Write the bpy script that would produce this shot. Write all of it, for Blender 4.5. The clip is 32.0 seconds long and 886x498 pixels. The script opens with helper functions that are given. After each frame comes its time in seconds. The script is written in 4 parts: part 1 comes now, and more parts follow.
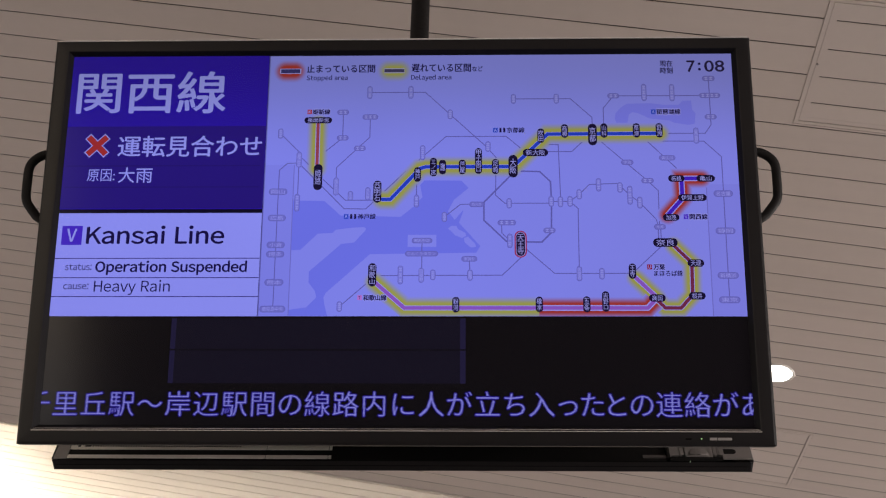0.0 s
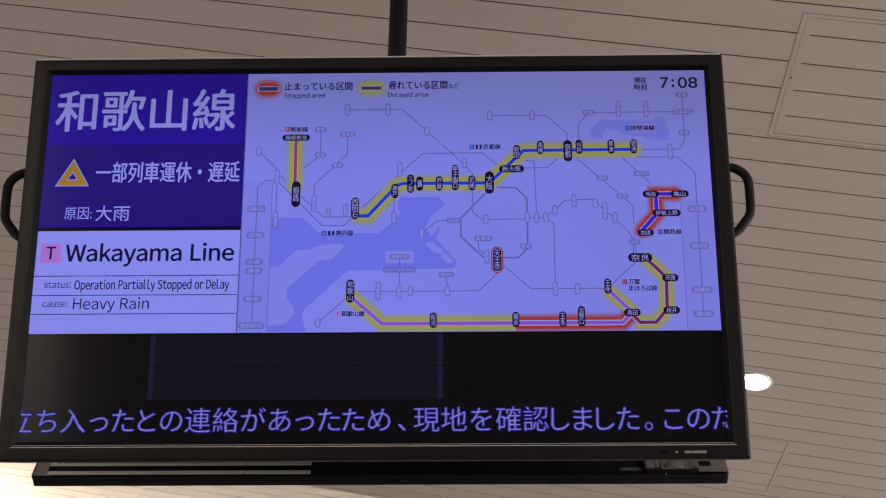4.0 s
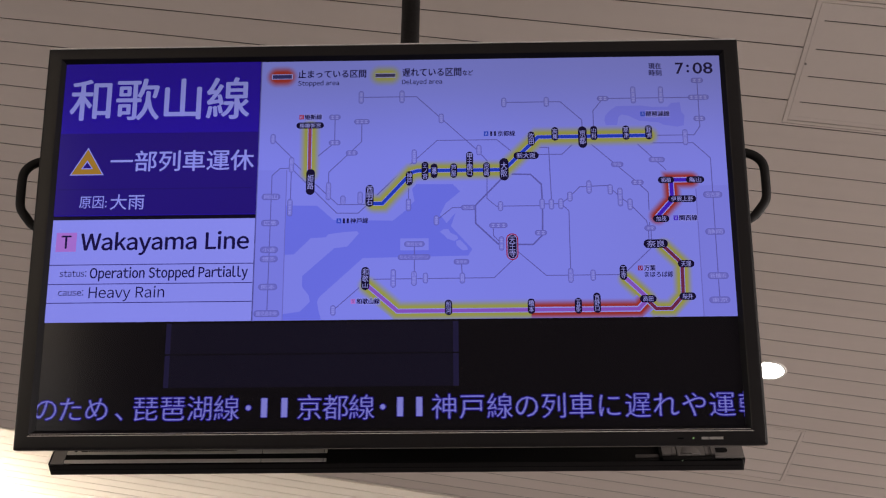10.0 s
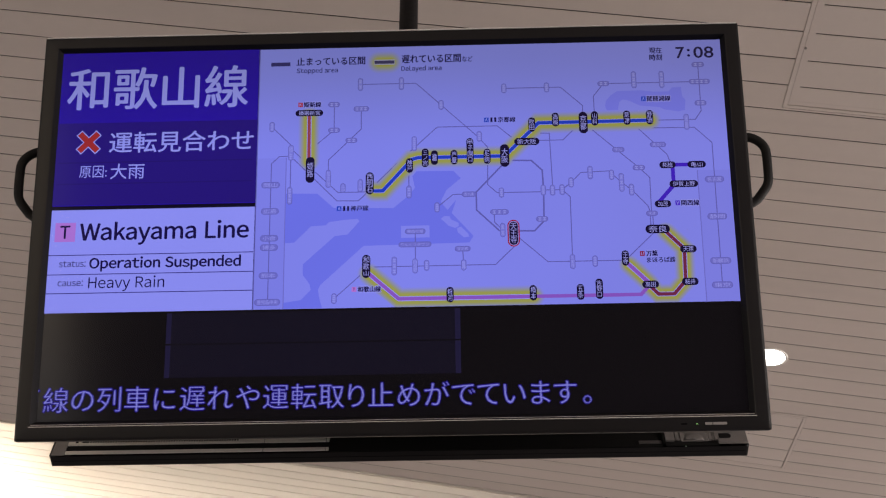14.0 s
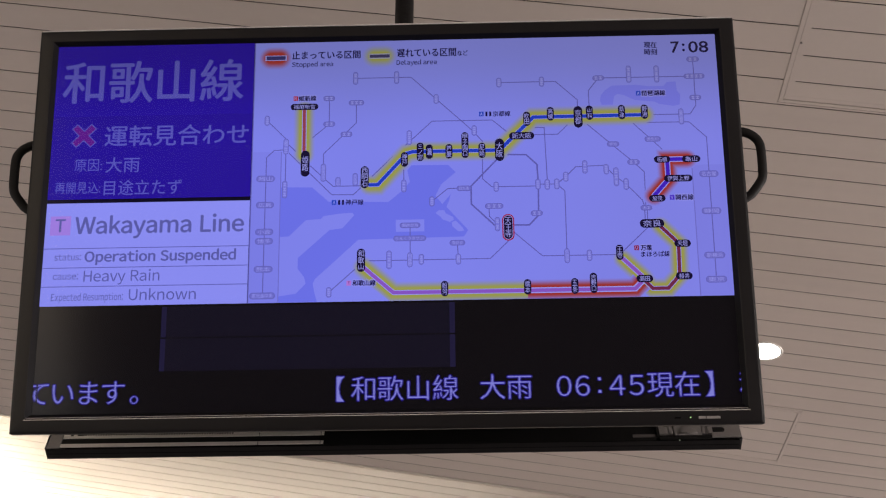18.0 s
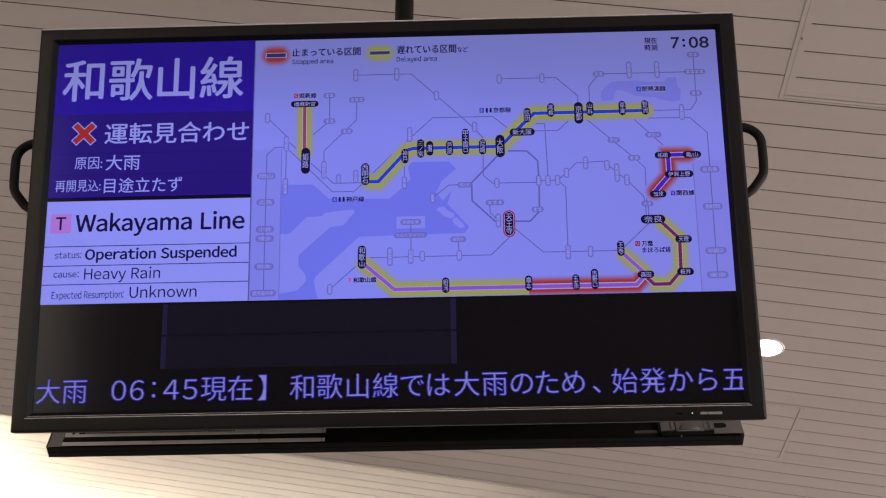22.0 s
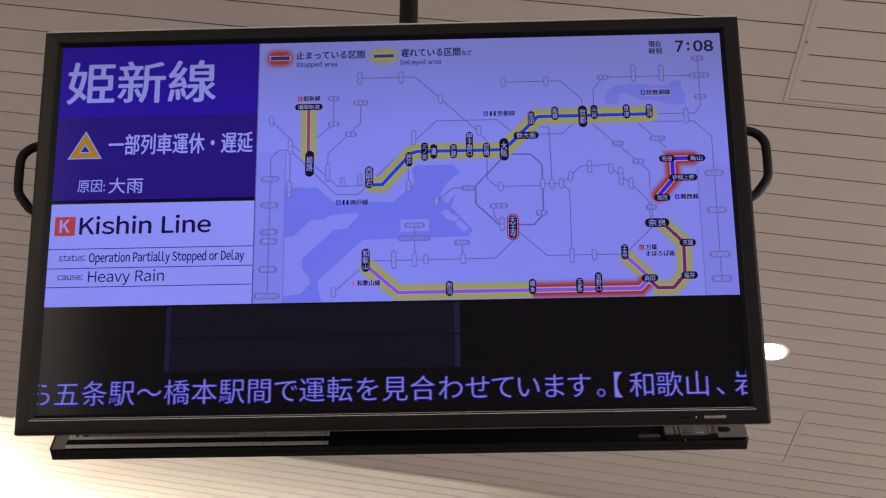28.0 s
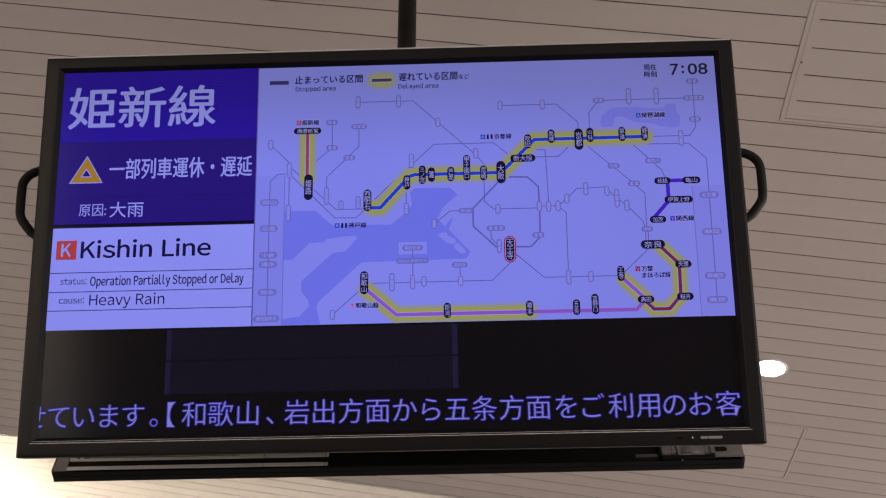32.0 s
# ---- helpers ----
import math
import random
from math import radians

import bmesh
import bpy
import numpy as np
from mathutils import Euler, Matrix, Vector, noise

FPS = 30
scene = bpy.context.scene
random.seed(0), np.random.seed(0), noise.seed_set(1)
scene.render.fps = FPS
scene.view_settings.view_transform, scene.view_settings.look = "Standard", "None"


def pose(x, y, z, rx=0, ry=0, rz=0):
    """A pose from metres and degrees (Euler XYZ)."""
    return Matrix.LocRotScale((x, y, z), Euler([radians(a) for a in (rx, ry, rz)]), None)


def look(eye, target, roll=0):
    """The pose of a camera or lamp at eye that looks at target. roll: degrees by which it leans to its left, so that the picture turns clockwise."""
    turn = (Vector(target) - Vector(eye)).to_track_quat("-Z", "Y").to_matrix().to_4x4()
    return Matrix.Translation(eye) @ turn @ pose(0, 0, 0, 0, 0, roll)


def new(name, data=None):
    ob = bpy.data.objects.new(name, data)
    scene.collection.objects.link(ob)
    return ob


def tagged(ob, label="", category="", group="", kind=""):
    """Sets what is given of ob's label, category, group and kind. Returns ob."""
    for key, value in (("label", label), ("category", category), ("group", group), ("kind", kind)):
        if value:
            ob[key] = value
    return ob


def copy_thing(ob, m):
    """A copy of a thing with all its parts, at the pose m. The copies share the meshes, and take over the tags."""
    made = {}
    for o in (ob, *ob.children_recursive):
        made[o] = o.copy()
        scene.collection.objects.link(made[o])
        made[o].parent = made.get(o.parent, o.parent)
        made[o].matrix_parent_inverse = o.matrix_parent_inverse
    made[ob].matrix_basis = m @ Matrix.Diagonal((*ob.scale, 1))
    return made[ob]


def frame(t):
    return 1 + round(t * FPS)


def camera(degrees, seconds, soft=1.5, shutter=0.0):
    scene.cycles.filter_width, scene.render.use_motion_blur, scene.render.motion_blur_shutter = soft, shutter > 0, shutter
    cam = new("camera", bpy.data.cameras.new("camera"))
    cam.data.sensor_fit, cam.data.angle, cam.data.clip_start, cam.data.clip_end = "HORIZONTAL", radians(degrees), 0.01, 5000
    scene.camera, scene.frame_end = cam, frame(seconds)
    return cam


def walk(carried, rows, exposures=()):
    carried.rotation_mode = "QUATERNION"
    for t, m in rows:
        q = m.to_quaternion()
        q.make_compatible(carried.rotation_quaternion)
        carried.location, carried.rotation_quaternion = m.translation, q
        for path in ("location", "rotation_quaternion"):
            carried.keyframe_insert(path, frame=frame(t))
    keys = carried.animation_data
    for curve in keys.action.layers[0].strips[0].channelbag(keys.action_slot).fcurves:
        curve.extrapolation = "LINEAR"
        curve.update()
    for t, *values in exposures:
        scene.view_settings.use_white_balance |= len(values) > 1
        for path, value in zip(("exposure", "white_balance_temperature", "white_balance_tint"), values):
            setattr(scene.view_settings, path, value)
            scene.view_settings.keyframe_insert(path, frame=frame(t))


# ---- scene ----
cam = camera(40.41, 32.0, soft=1.2, shutter=0.4)
PATH = [
    (0, pose(0.0007, -0.0003, 1.5978, 126.299, -0.883, -0.624)),
    (0.5, pose(-0.0017, 0.0020, 1.5998, 126.126, -0.929, -0.777)),
    (1, pose(0.0001, 0.0008, 1.5993, 126.039, -0.625, -0.788)),
    (1.5, pose(-0.0006, -0.0067, 1.5961, 126.305, -0.583, -0.922)),
    (2, pose(0.0033, -0.0085, 1.5965, 126.452, -0.594, -0.866)),
    (2.5, pose(0.0045, -0.0149, 1.5988, 126.391, -0.634, -1.083)),
    (3, pose(0.0106, -0.0188, 1.6006, 126.483, -0.431, -1.052)),
    (3.5, pose(0.0099, -0.0248, 1.6008, 126.597, -0.194, -1.211)),
    (5.5, pose(0.0217, -0.0328, 1.5979, 126.577, -0.027, -0.461)),
    (6, pose(0.0189, -0.0330, 1.5970, 126.668, 0.052, -0.586)),
    (6.5, pose(0.0143, -0.0318, 1.5990, 126.801, -0.042, -0.063)),
    (7, pose(0.0128, -0.0286, 1.6001, 126.604, -0.041, -0.208)),
    (7.5, pose(0.0118, -0.0225, 1.5963, 126.709, -0.015, -0.251)),
    (8, pose(0.0034, -0.0170, 1.5976, 126.817, -0.291, -0.460)),
    (8.5, pose(-0.0005, -0.0125, 1.5969, 126.531, -0.651, -1.101)),
    (9, pose(-0.0022, -0.0115, 1.5963, 126.162, -0.501, -0.914)),
    (9.5, pose(0.0029, -0.0179, 1.5966, 126.138, -0.273, -0.574)),
    (10, pose(0.0025, -0.0195, 1.5939, 126.250, -0.236, -0.546)),
    (10.5, pose(0.0024, -0.0211, 1.5971, 126.273, -0.287, -0.605)),
    (11, pose(0.0056, -0.0199, 1.5951, 126.266, -0.181, -0.673)),
    (11.5, pose(0.0067, -0.0174, 1.5954, 126.048, -0.287, -0.792)),
    (12, pose(0.0025, -0.0114, 1.5939, 126.107, 0.099, -0.704)),
    (12.5, pose(-0.0007, -0.0102, 1.5939, 126.033, 0.063, -0.459)),
    (13, pose(-0.0001, -0.0083, 1.5945, 125.964, -0.005, -0.442)),
    (13.5, pose(-0.0018, -0.0046, 1.5941, 125.863, 0.151, -0.448)),
    (14, pose(-0.0032, -0.0052, 1.5934, 125.851, 0.197, -0.344)),
    (14.5, pose(-0.0027, -0.0045, 1.5944, 125.729, 0.155, -0.350)),
    (16.5, pose(-0.0019, -0.0016, 1.5929, 125.582, 0.187, -0.250)),
    (17, pose(-0.0012, -0.0026, 1.5936, 125.516, 0.187, -0.333)),
    (17.5, pose(-0.0002, -0.0034, 1.5940, 125.488, 0.236, -0.367)),
    (18, pose(0.0025, -0.0095, 1.5926, 125.518, 0.181, -0.492)),
    (18.5, pose(-0.0001, -0.0088, 1.5905, 125.570, 0.365, -0.363)),
    (19, pose(-0.0014, -0.0105, 1.5927, 125.576, 0.266, -0.360)),
    (19.5, pose(0.0016, -0.0099, 1.5931, 125.574, 0.232, -0.299)),
    (20, pose(0.0024, -0.0092, 1.5906, 125.561, 0.265, -0.305)),
    (20.5, pose(0.0053, -0.0079, 1.5919, 125.504, 0.180, -0.325)),
    (21, pose(0.0010, -0.0064, 1.5914, 125.543, 0.299, -0.361)),
    (21.5, pose(0.0012, -0.0044, 1.5929, 125.534, 0.307, -0.283)),
    (22, pose(0.0030, -0.0052, 1.5901, 125.469, 0.326, -0.323)),
    (22.5, pose(0.0055, -0.0066, 1.5908, 125.454, 0.255, -0.366)),
    (23, pose(0.0045, -0.0112, 1.5908, 125.470, 0.343, -0.320)),
    (23.5, pose(0.0035, -0.0162, 1.5916, 125.575, 0.406, -0.245)),
    (24, pose(0.0045, -0.0178, 1.5925, 125.604, 0.404, -0.317)),
    (24.5, pose(0.0076, -0.0217, 1.5917, 125.672, 0.299, -0.296)),
    (26.5, pose(0.0059, -0.0144, 1.5896, 125.865, 0.421, -0.119)),
    (27, pose(0.0023, -0.0077, 1.5883, 125.676, 0.389, -0.119)),
    (27.5, pose(0.0009, -0.0055, 1.5897, 125.693, 0.229, -0.182)),
    (28, pose(0.0044, -0.0044, 1.5910, 125.616, 0.128, -0.201)),
    (28.5, pose(0.0067, -0.0069, 1.5895, 125.451, 0.212, -0.197)),
    (29, pose(0.0059, -0.0100, 1.5902, 125.480, 0.246, -0.173)),
    (29.5, pose(0.0057, -0.0086, 1.5903, 125.474, 0.214, 0.023)),
    (30, pose(0.0040, -0.0085, 1.5897, 125.506, 0.159, -0.126)),
    (30.5, pose(0.0059, -0.0110, 1.5904, 125.649, 0.216, -0.036)),
    (31, pose(0.0083, -0.0182, 1.5902, 125.843, 0.210, -0.035)),
    (31.5, pose(0.0081, -0.0254, 1.5910, 126.031, 0.235, -0.129)),
    (32, pose(0.0123, -0.0313, 1.5918, 126.280, 0.256, 0.000)),
]
EXPOSURES = [(0.0, 0.0), (3.0, 0.0), (6.0, -0.11), (8.0, -0.14), (9.0, -0.06), (11.0, -0.03), (12.0, 0.02), (14.0, 0.05), (20.0, 0.08), (30.0, 0.065), (32.0, 0.02)]
walk(cam, PATH, EXPOSURES)

# ---- light: area lamps in unseen hall openings, cove lamps, downlights ----
world = bpy.data.worlds.new("world")
scene.world = world
world.use_nodes = True
sky = world.node_tree.nodes.new("ShaderNodeTexSky")
sky.sky_type, sky.sun_disc = "NISHITA", False
sky.sun_elevation, sky.sun_rotation = radians(25), radians(200)
world.node_tree.links.new(sky.outputs[0], world.node_tree.nodes["Background"].inputs[0])
world.node_tree.nodes["Background"].inputs[1].default_value = 0.1


def area_lamp(name, m, sx, sy, watts, colour, spread=180):
    data = bpy.data.lights.new(name, "AREA")
    data.shape, data.size, data.size_y, data.energy, data.color, data.spread = "RECTANGLE", sx, sy, watts, colour, radians(spread)
    ob = new(name, data)
    ob.matrix_world = m
    return ob


# fill lamps in unseen openings: south one matches a reflection, side ones added
area_lamp("unseen_window_light", look((-6.92, -8.95, 2.17), (-6.92, 0, 2.17)), 4.14, 4.24, 60, (0.97, 0.97, 1.0))
area_lamp("unseen_window_light", look((7.8, 2.0, 1.35), (0, 2.0, 1.9)), 14.0, 2.0, 970, (1.0, 0.895, 0.855))
area_lamp("unseen_window_light", look((-8.8, 2.0, 1.6), (0, 2.0, 1.9)), 14.0, 2.4, 205, (1.0, 0.895, 0.855))

# ---- frames of reference ----
DISPLAY = pose(-0.0901, 1.8639, 3.0037, 110.45, 0, -1.948)   # x along the screen, y up it, z out of it
EYE_FOOT = Vector((0.4046, -0.0168, 3.9612))                 # a point of the sloping ceiling
CEIL_N = Vector((0.16888, -0.00700, 0.98561))
SLAT_DIR = Vector((0.98477, -0.04081, -0.16903))             # along the boards
ACROSS = Vector((0.04141, 0.99914, 0.0))                     # across the boards, level
CEILING = Matrix((SLAT_DIR, ACROSS, CEIL_N)).transposed().to_4x4()
CEILING.translation = EYE_FOOT
CEILING = CEILING @ Matrix.Translation((0.4, 2.3, 0)) @ pose(0, 0, 0, 0, 0, 0.12) @ Matrix.Translation((-0.4, -2.3, 0))
BOARD = 0.1                  # pitch of the boards
JOINT = 0.0346               # offset of the joints
EDGE = 5.335                 # where the low ceiling ends
RISE = 0.40                  # the higher ceiling beyond


# ---- materials ----
def srgb(r, g, b):
    return tuple((c / 255 / 12.92 if c <= 10 else ((c / 255 + 0.055) / 1.055) ** 2.4) for c in (r, g, b)) + (1.0,)


def material(name):
    m = bpy.data.materials.new(name)
    m.use_nodes = True
    return m, m.node_tree.nodes, m.node_tree.links, m.node_tree.nodes["Principled BSDF"]


def surface(name, colour, rough, metal=0.0, grain=60.0, vary=0.12, stain=1.5, bump=0.05, spec=0.5):
    """Paint, plastic or metal: fine grain, broad uneven tone, a little relief."""
    m, n, l, p = material(name)
    p.inputs["Metallic"].default_value = metal
    p.inputs["Specular IOR Level"].default_value = spec
    co = n.new("ShaderNodeTexCoord")
    fine, broad = n.new("ShaderNodeTexNoise"), n.new("ShaderNodeTexNoise")
    fine.inputs["Scale"].default_value, fine.inputs["Detail"].default_value = grain, 4
    broad.inputs["Scale"].default_value, broad.inputs["Detail"].default_value = stain, 5
    l.new(co.outputs["Object"], fine.inputs["Vector"]), l.new(co.outputs["Object"], broad.inputs["Vector"])
    mix, tone, ramp = n.new("ShaderNodeMix"), n.new("ShaderNodeMath"), n.new("ShaderNodeMapRange")
    tone.operation = "MULTIPLY_ADD"
    l.new(fine.outputs["Fac"], tone.inputs[0])
    tone.inputs[1].default_value = 0.35
    l.new(broad.outputs["Fac"], tone.inputs[2])
    ramp.inputs["From Min"].default_value, ramp.inputs["From Max"].default_value = 0.4, 0.95
    l.new(tone.outputs[0], ramp.inputs["Value"])
    mix.data_type = "RGBA"
    mix.inputs["A"].default_value = (*[c * (1 - vary) for c in colour[:3]], 1)
    mix.inputs["B"].default_value = (*[min(1, c * (1 + vary)) for c in colour[:3]], 1)
    l.new(ramp.outputs["Result"], mix.inputs["Factor"])
    l.new(mix.outputs["Result"], p.inputs["Base Color"])
    r = n.new("ShaderNodeMapRange")
    r.inputs["To Min"].default_value, r.inputs["To Max"].default_value = rough * 0.8, min(1, rough * 1.2)
    l.new(fine.outputs["Fac"], r.inputs["Value"]), l.new(r.outputs["Result"], p.inputs["Roughness"])
    b = n.new("ShaderNodeBump")
    b.inputs["Strength"].default_value, b.inputs["Distance"].default_value = bump, 0.002
    l.new(fine.outputs["Fac"], b.inputs["Height"]), l.new(b.outputs["Normal"], p.inputs["Normal"])
    return m


def boards_paint(name, colour):
    """Baked enamel on ceiling boards: each board a shade of its own, faint streaks along it."""
    m = surface(name, colour, 0.5, grain=25, vary=0.05, stain=0.7, bump=0.03)
    n, l = m.node_tree.nodes, m.node_tree.links
    p = n["Principled BSDF"]
    old = p.inputs["Base Color"].links[0].from_socket
    geo, hsv, rng, co, noise_, mp = (n.new("ShaderNode" + k) for k in ("NewGeometry", "HueSaturation", "MapRange", "TexCoord", "TexNoise", "Mapping"))
    mp.inputs["Scale"].default_value = (0.5, 14, 14)
    l.new(co.outputs["Object"], mp.inputs["Vector"]), l.new(mp.outputs["Vector"], noise_.inputs["Vector"])
    noise_.inputs["Scale"].default_value = 2.0
    add = n.new("ShaderNodeMath")
    add.operation = "ADD"
    l.new(geo.outputs["Random Per Island"], add.inputs[0]), l.new(noise_.outputs["Fac"], add.inputs[1])
    rng.inputs["From Max"].default_value = 1.6
    rng.inputs["To Min"].default_value, rng.inputs["To Max"].default_value = 0.95, 1.05
    l.new(add.outputs[0], rng.inputs["Value"]), l.new(rng.outputs["Result"], hsv.inputs["Value"])
    l.new(old, hsv.inputs["Color"]), l.new(hsv.outputs["Color"], p.inputs["Base Color"])
    return m


GLOW = {}


def lit(r, g, b, see=0.0):
    """Picture elements of the lit screen; see: how far a veil lets what lies behind show."""
    key = (r, g, b, see)
    if key in GLOW:
        return GLOW[key]
    m, n, l, p = material("screen_light")
    p.inputs["Base Color"].default_value = (0.006, 0.0055, 0.007, 1)
    p.inputs["Roughness"].default_value = 0.12
    p.inputs["Specular IOR Level"].default_value = 0.3 if max(r, g, b) < 30 else 0.06
    co, no, rg = n.new("ShaderNodeTexCoord"), n.new("ShaderNodeTexNoise"), n.new("ShaderNodeMapRange")
    no.inputs["Scale"].default_value, no.inputs["Detail"].default_value = 2.2, 2
    rg.inputs["To Min"].default_value, rg.inputs["To Max"].default_value = 0.92 * 0.91, 1.08 * 0.91
    l.new(co.outputs["Object"], no.inputs["Vector"]), l.new(no.outputs["Fac"], rg.inputs["Value"])
    l.new(rg.outputs["Result"], p.inputs["Emission Strength"])
    # upper rim: reflection on the glass put into the emission, duller and greyer
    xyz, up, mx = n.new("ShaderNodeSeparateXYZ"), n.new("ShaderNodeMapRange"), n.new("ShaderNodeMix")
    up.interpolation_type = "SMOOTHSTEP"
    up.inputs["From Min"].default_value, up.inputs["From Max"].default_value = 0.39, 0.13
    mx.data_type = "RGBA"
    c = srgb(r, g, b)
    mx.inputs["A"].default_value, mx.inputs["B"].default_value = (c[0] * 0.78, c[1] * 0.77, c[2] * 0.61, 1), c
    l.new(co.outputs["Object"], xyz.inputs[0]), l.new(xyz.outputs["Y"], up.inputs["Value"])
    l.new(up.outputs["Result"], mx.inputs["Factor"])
    # the panel is also a little greyer towards its end at the right
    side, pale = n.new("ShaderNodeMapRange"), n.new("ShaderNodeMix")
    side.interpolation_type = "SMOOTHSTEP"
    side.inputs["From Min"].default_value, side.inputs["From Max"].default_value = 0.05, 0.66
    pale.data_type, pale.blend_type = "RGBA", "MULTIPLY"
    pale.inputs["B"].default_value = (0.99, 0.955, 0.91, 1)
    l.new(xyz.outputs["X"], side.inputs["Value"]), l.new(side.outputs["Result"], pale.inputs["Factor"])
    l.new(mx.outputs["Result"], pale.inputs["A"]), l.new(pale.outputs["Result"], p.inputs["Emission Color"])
    if see:
        tr, both = n.new("ShaderNodeBsdfTransparent"), n.new("ShaderNodeMixShader")
        both.inputs[0].default_value = see
        l.new(p.outputs[0], both.inputs[1]), l.new(tr.outputs[0], both.inputs[2])
        l.new(both.outputs[0], n["Material Output"].inputs["Surface"])
    GLOW[key] = m
    return m


def lamp_face(name, colour, strength):
    m, n, l, p = material(name)
    p.inputs["Emission Color"].default_value, p.inputs["Emission Strength"].default_value = (*colour, 1), strength
    return m


M_BOARD = boards_paint("ceiling_enamel", (0.632, 0.552, 0.506))
M_DARK_GAP = surface("joint_backing", (0.11, 0.096, 0.09), 0.9)
M_BLACK_GAP = surface("deep_joint", (0.03, 0.027, 0.024), 0.9)
M_HATCH = surface("hatch_enamel", (0.65, 0.571, 0.524), 0.5, vary=0.04, stain=1.2)
M_TRIM = surface("trim_aluminium", (0.55, 0.50, 0.46), 0.4, metal=0.3, vary=0.06)
M_WALL = surface("wall_paint", (0.6, 0.57, 0.53), 0.8, vary=0.08, stain=0.5)
M_DIM = surface("dark_reflected_wall", (0.045, 0.04, 0.038), 0.6, vary=0.15, stain=0.8)
M_FLOOR = surface("floor_stone", (0.12, 0.115, 0.11), 0.45, grain=45, vary=0.2, stain=0.6)
M_BEZEL = surface("bezel_plastic", (0.0146, 0.0133, 0.0144), 0.36, grain=400, vary=0.15, stain=4, bump=0.02, spec=0.25)
M_TOP_GLINT = surface("painted_top_glint", (0.75, 0.71, 0.69), 0.3, grain=400, vary=0.2, stain=3)
M_RIM = surface("bezel_edge", (0.016, 0.016, 0.018), 0.4, grain=400, vary=0.15, stain=4, bump=0.01, spec=0.2)
M_LIP = surface("bezel_lip", (0.0075, 0.007, 0.0085), 0.45, grain=400, vary=0.15, stain=4, bump=0.02, spec=0.1)
M_CASE = surface("case_plastic", (0.03, 0.028, 0.027), 0.5, grain=300, vary=0.2, stain=5)
M_GREY_CASE = surface("case_grey_plastic", (0.74, 0.71, 0.66), 0.32, grain=220, vary=0.12, stain=6)
M_PORT = surface("port_plastic", (0.21, 0.195, 0.185), 0.5, grain=220, vary=0.12, stain=6)
# near-black: puts the shade of slot, vent holes and notch into colour
M_DARK_CASE = surface("dark_case_plastic", (0.013, 0.0125, 0.0122), 0.6, grain=300, vary=0.2, stain=5, spec=0.1)
M_END = surface("case_corner_plastic", (0.26, 0.245, 0.235), 0.45, grain=220, vary=0.12, stain=6)
M_LIP_GREY = surface("lip_plastic", (0.10, 0.09, 0.085), 0.5, grain=220, vary=0.12, stain=6)
M_HANDLE = surface("handle_steel", (0.017, 0.016, 0.016), 0.55, grain=200, vary=0.25, stain=8, spec=0.1)
M_POLE = surface("pole_steel", (0.011, 0.0105, 0.011), 0.55, grain=150, vary=0.2, stain=5, spec=0.12)
M_BADGE = surface("badge_silver", (0.42, 0.40, 0.39), 0.4, metal=0.4, grain=500)
M_GLASS_BLACK = surface("screen_glass", (0.006, 0.005, 0.007), 0.12, grain=5, vary=0.2, stain=2, bump=0.0, spec=0.2)
M_RIM_GLINT = surface("painted_rim_glint", (0.62, 0.58, 0.56), 0.35, metal=0.0, grain=300, vary=0.1, stain=3)
M_LED = lamp_face("standby_green", (0.35, 1.0, 0.15), 1.1)
M_LED_DIM = lamp_face("standby_dim_green", (0.42, 0.8, 0.3), 0.3)
M_LAMP = lamp_face("downlight_lens", (1.0, 0.93, 0.86), 9.0)
M_RING = surface("downlight_ring", (0.7, 0.66, 0.62), 0.4, vary=0.04)
M_SCREW = surface("screw_head", (0.26, 0.235, 0.215), 0.5, metal=0.4)


# ---- mesh helpers ----
def mesh(name, bm, *materials):
    me = bpy.data.meshes.new(name)
    bm.to_mesh(me)
    bm.free()
    for m in materials:
        me.materials.append(m)
    return me


def part(name, bm, mat, parent, label="", m=None):
    """One mesh object under a thing or under a part."""
    me = mesh(name, bm, *(mat if isinstance(mat, (list, tuple)) else (mat,))) if isinstance(bm, bmesh.types.BMesh) else bm
    ob = new(name, me)
    ob.parent = parent
    if m is not None:
        ob.matrix_basis = m
    if label:
        ob["label"] = label
    return ob


def thing(name, m, label, category, group="", kind=""):
    ob = new(name)
    ob.empty_display_size = 0.1
    ob.matrix_basis = m
    return tagged(ob, label, category, group, kind)


def box(bm, x0, x1, y0, y1, z0, z1, slot=0, bevel=0.0):
    g = bmesh.ops.create_cube(bm, size=1, matrix=Matrix.LocRotScale(((x0 + x1) / 2, (y0 + y1) / 2, (z0 + z1) / 2), None, (x1 - x0, y1 - y0, z1 - z0)))
    fs = {f for v in g["verts"] for f in v.link_faces}
    for f in fs:
        f.material_index = slot
    if bevel:
        es = list({e for v in g["verts"] for e in v.link_edges})
        for f in bmesh.ops.bevel(bm, geom=es, offset=bevel, segments=2, affect="EDGES", clamp_overlap=True)["faces"]:
            f.material_index = slot
    return bm


def boxed(*a, bevel=0.0):
    return box(bmesh.new(), *a, bevel=bevel)


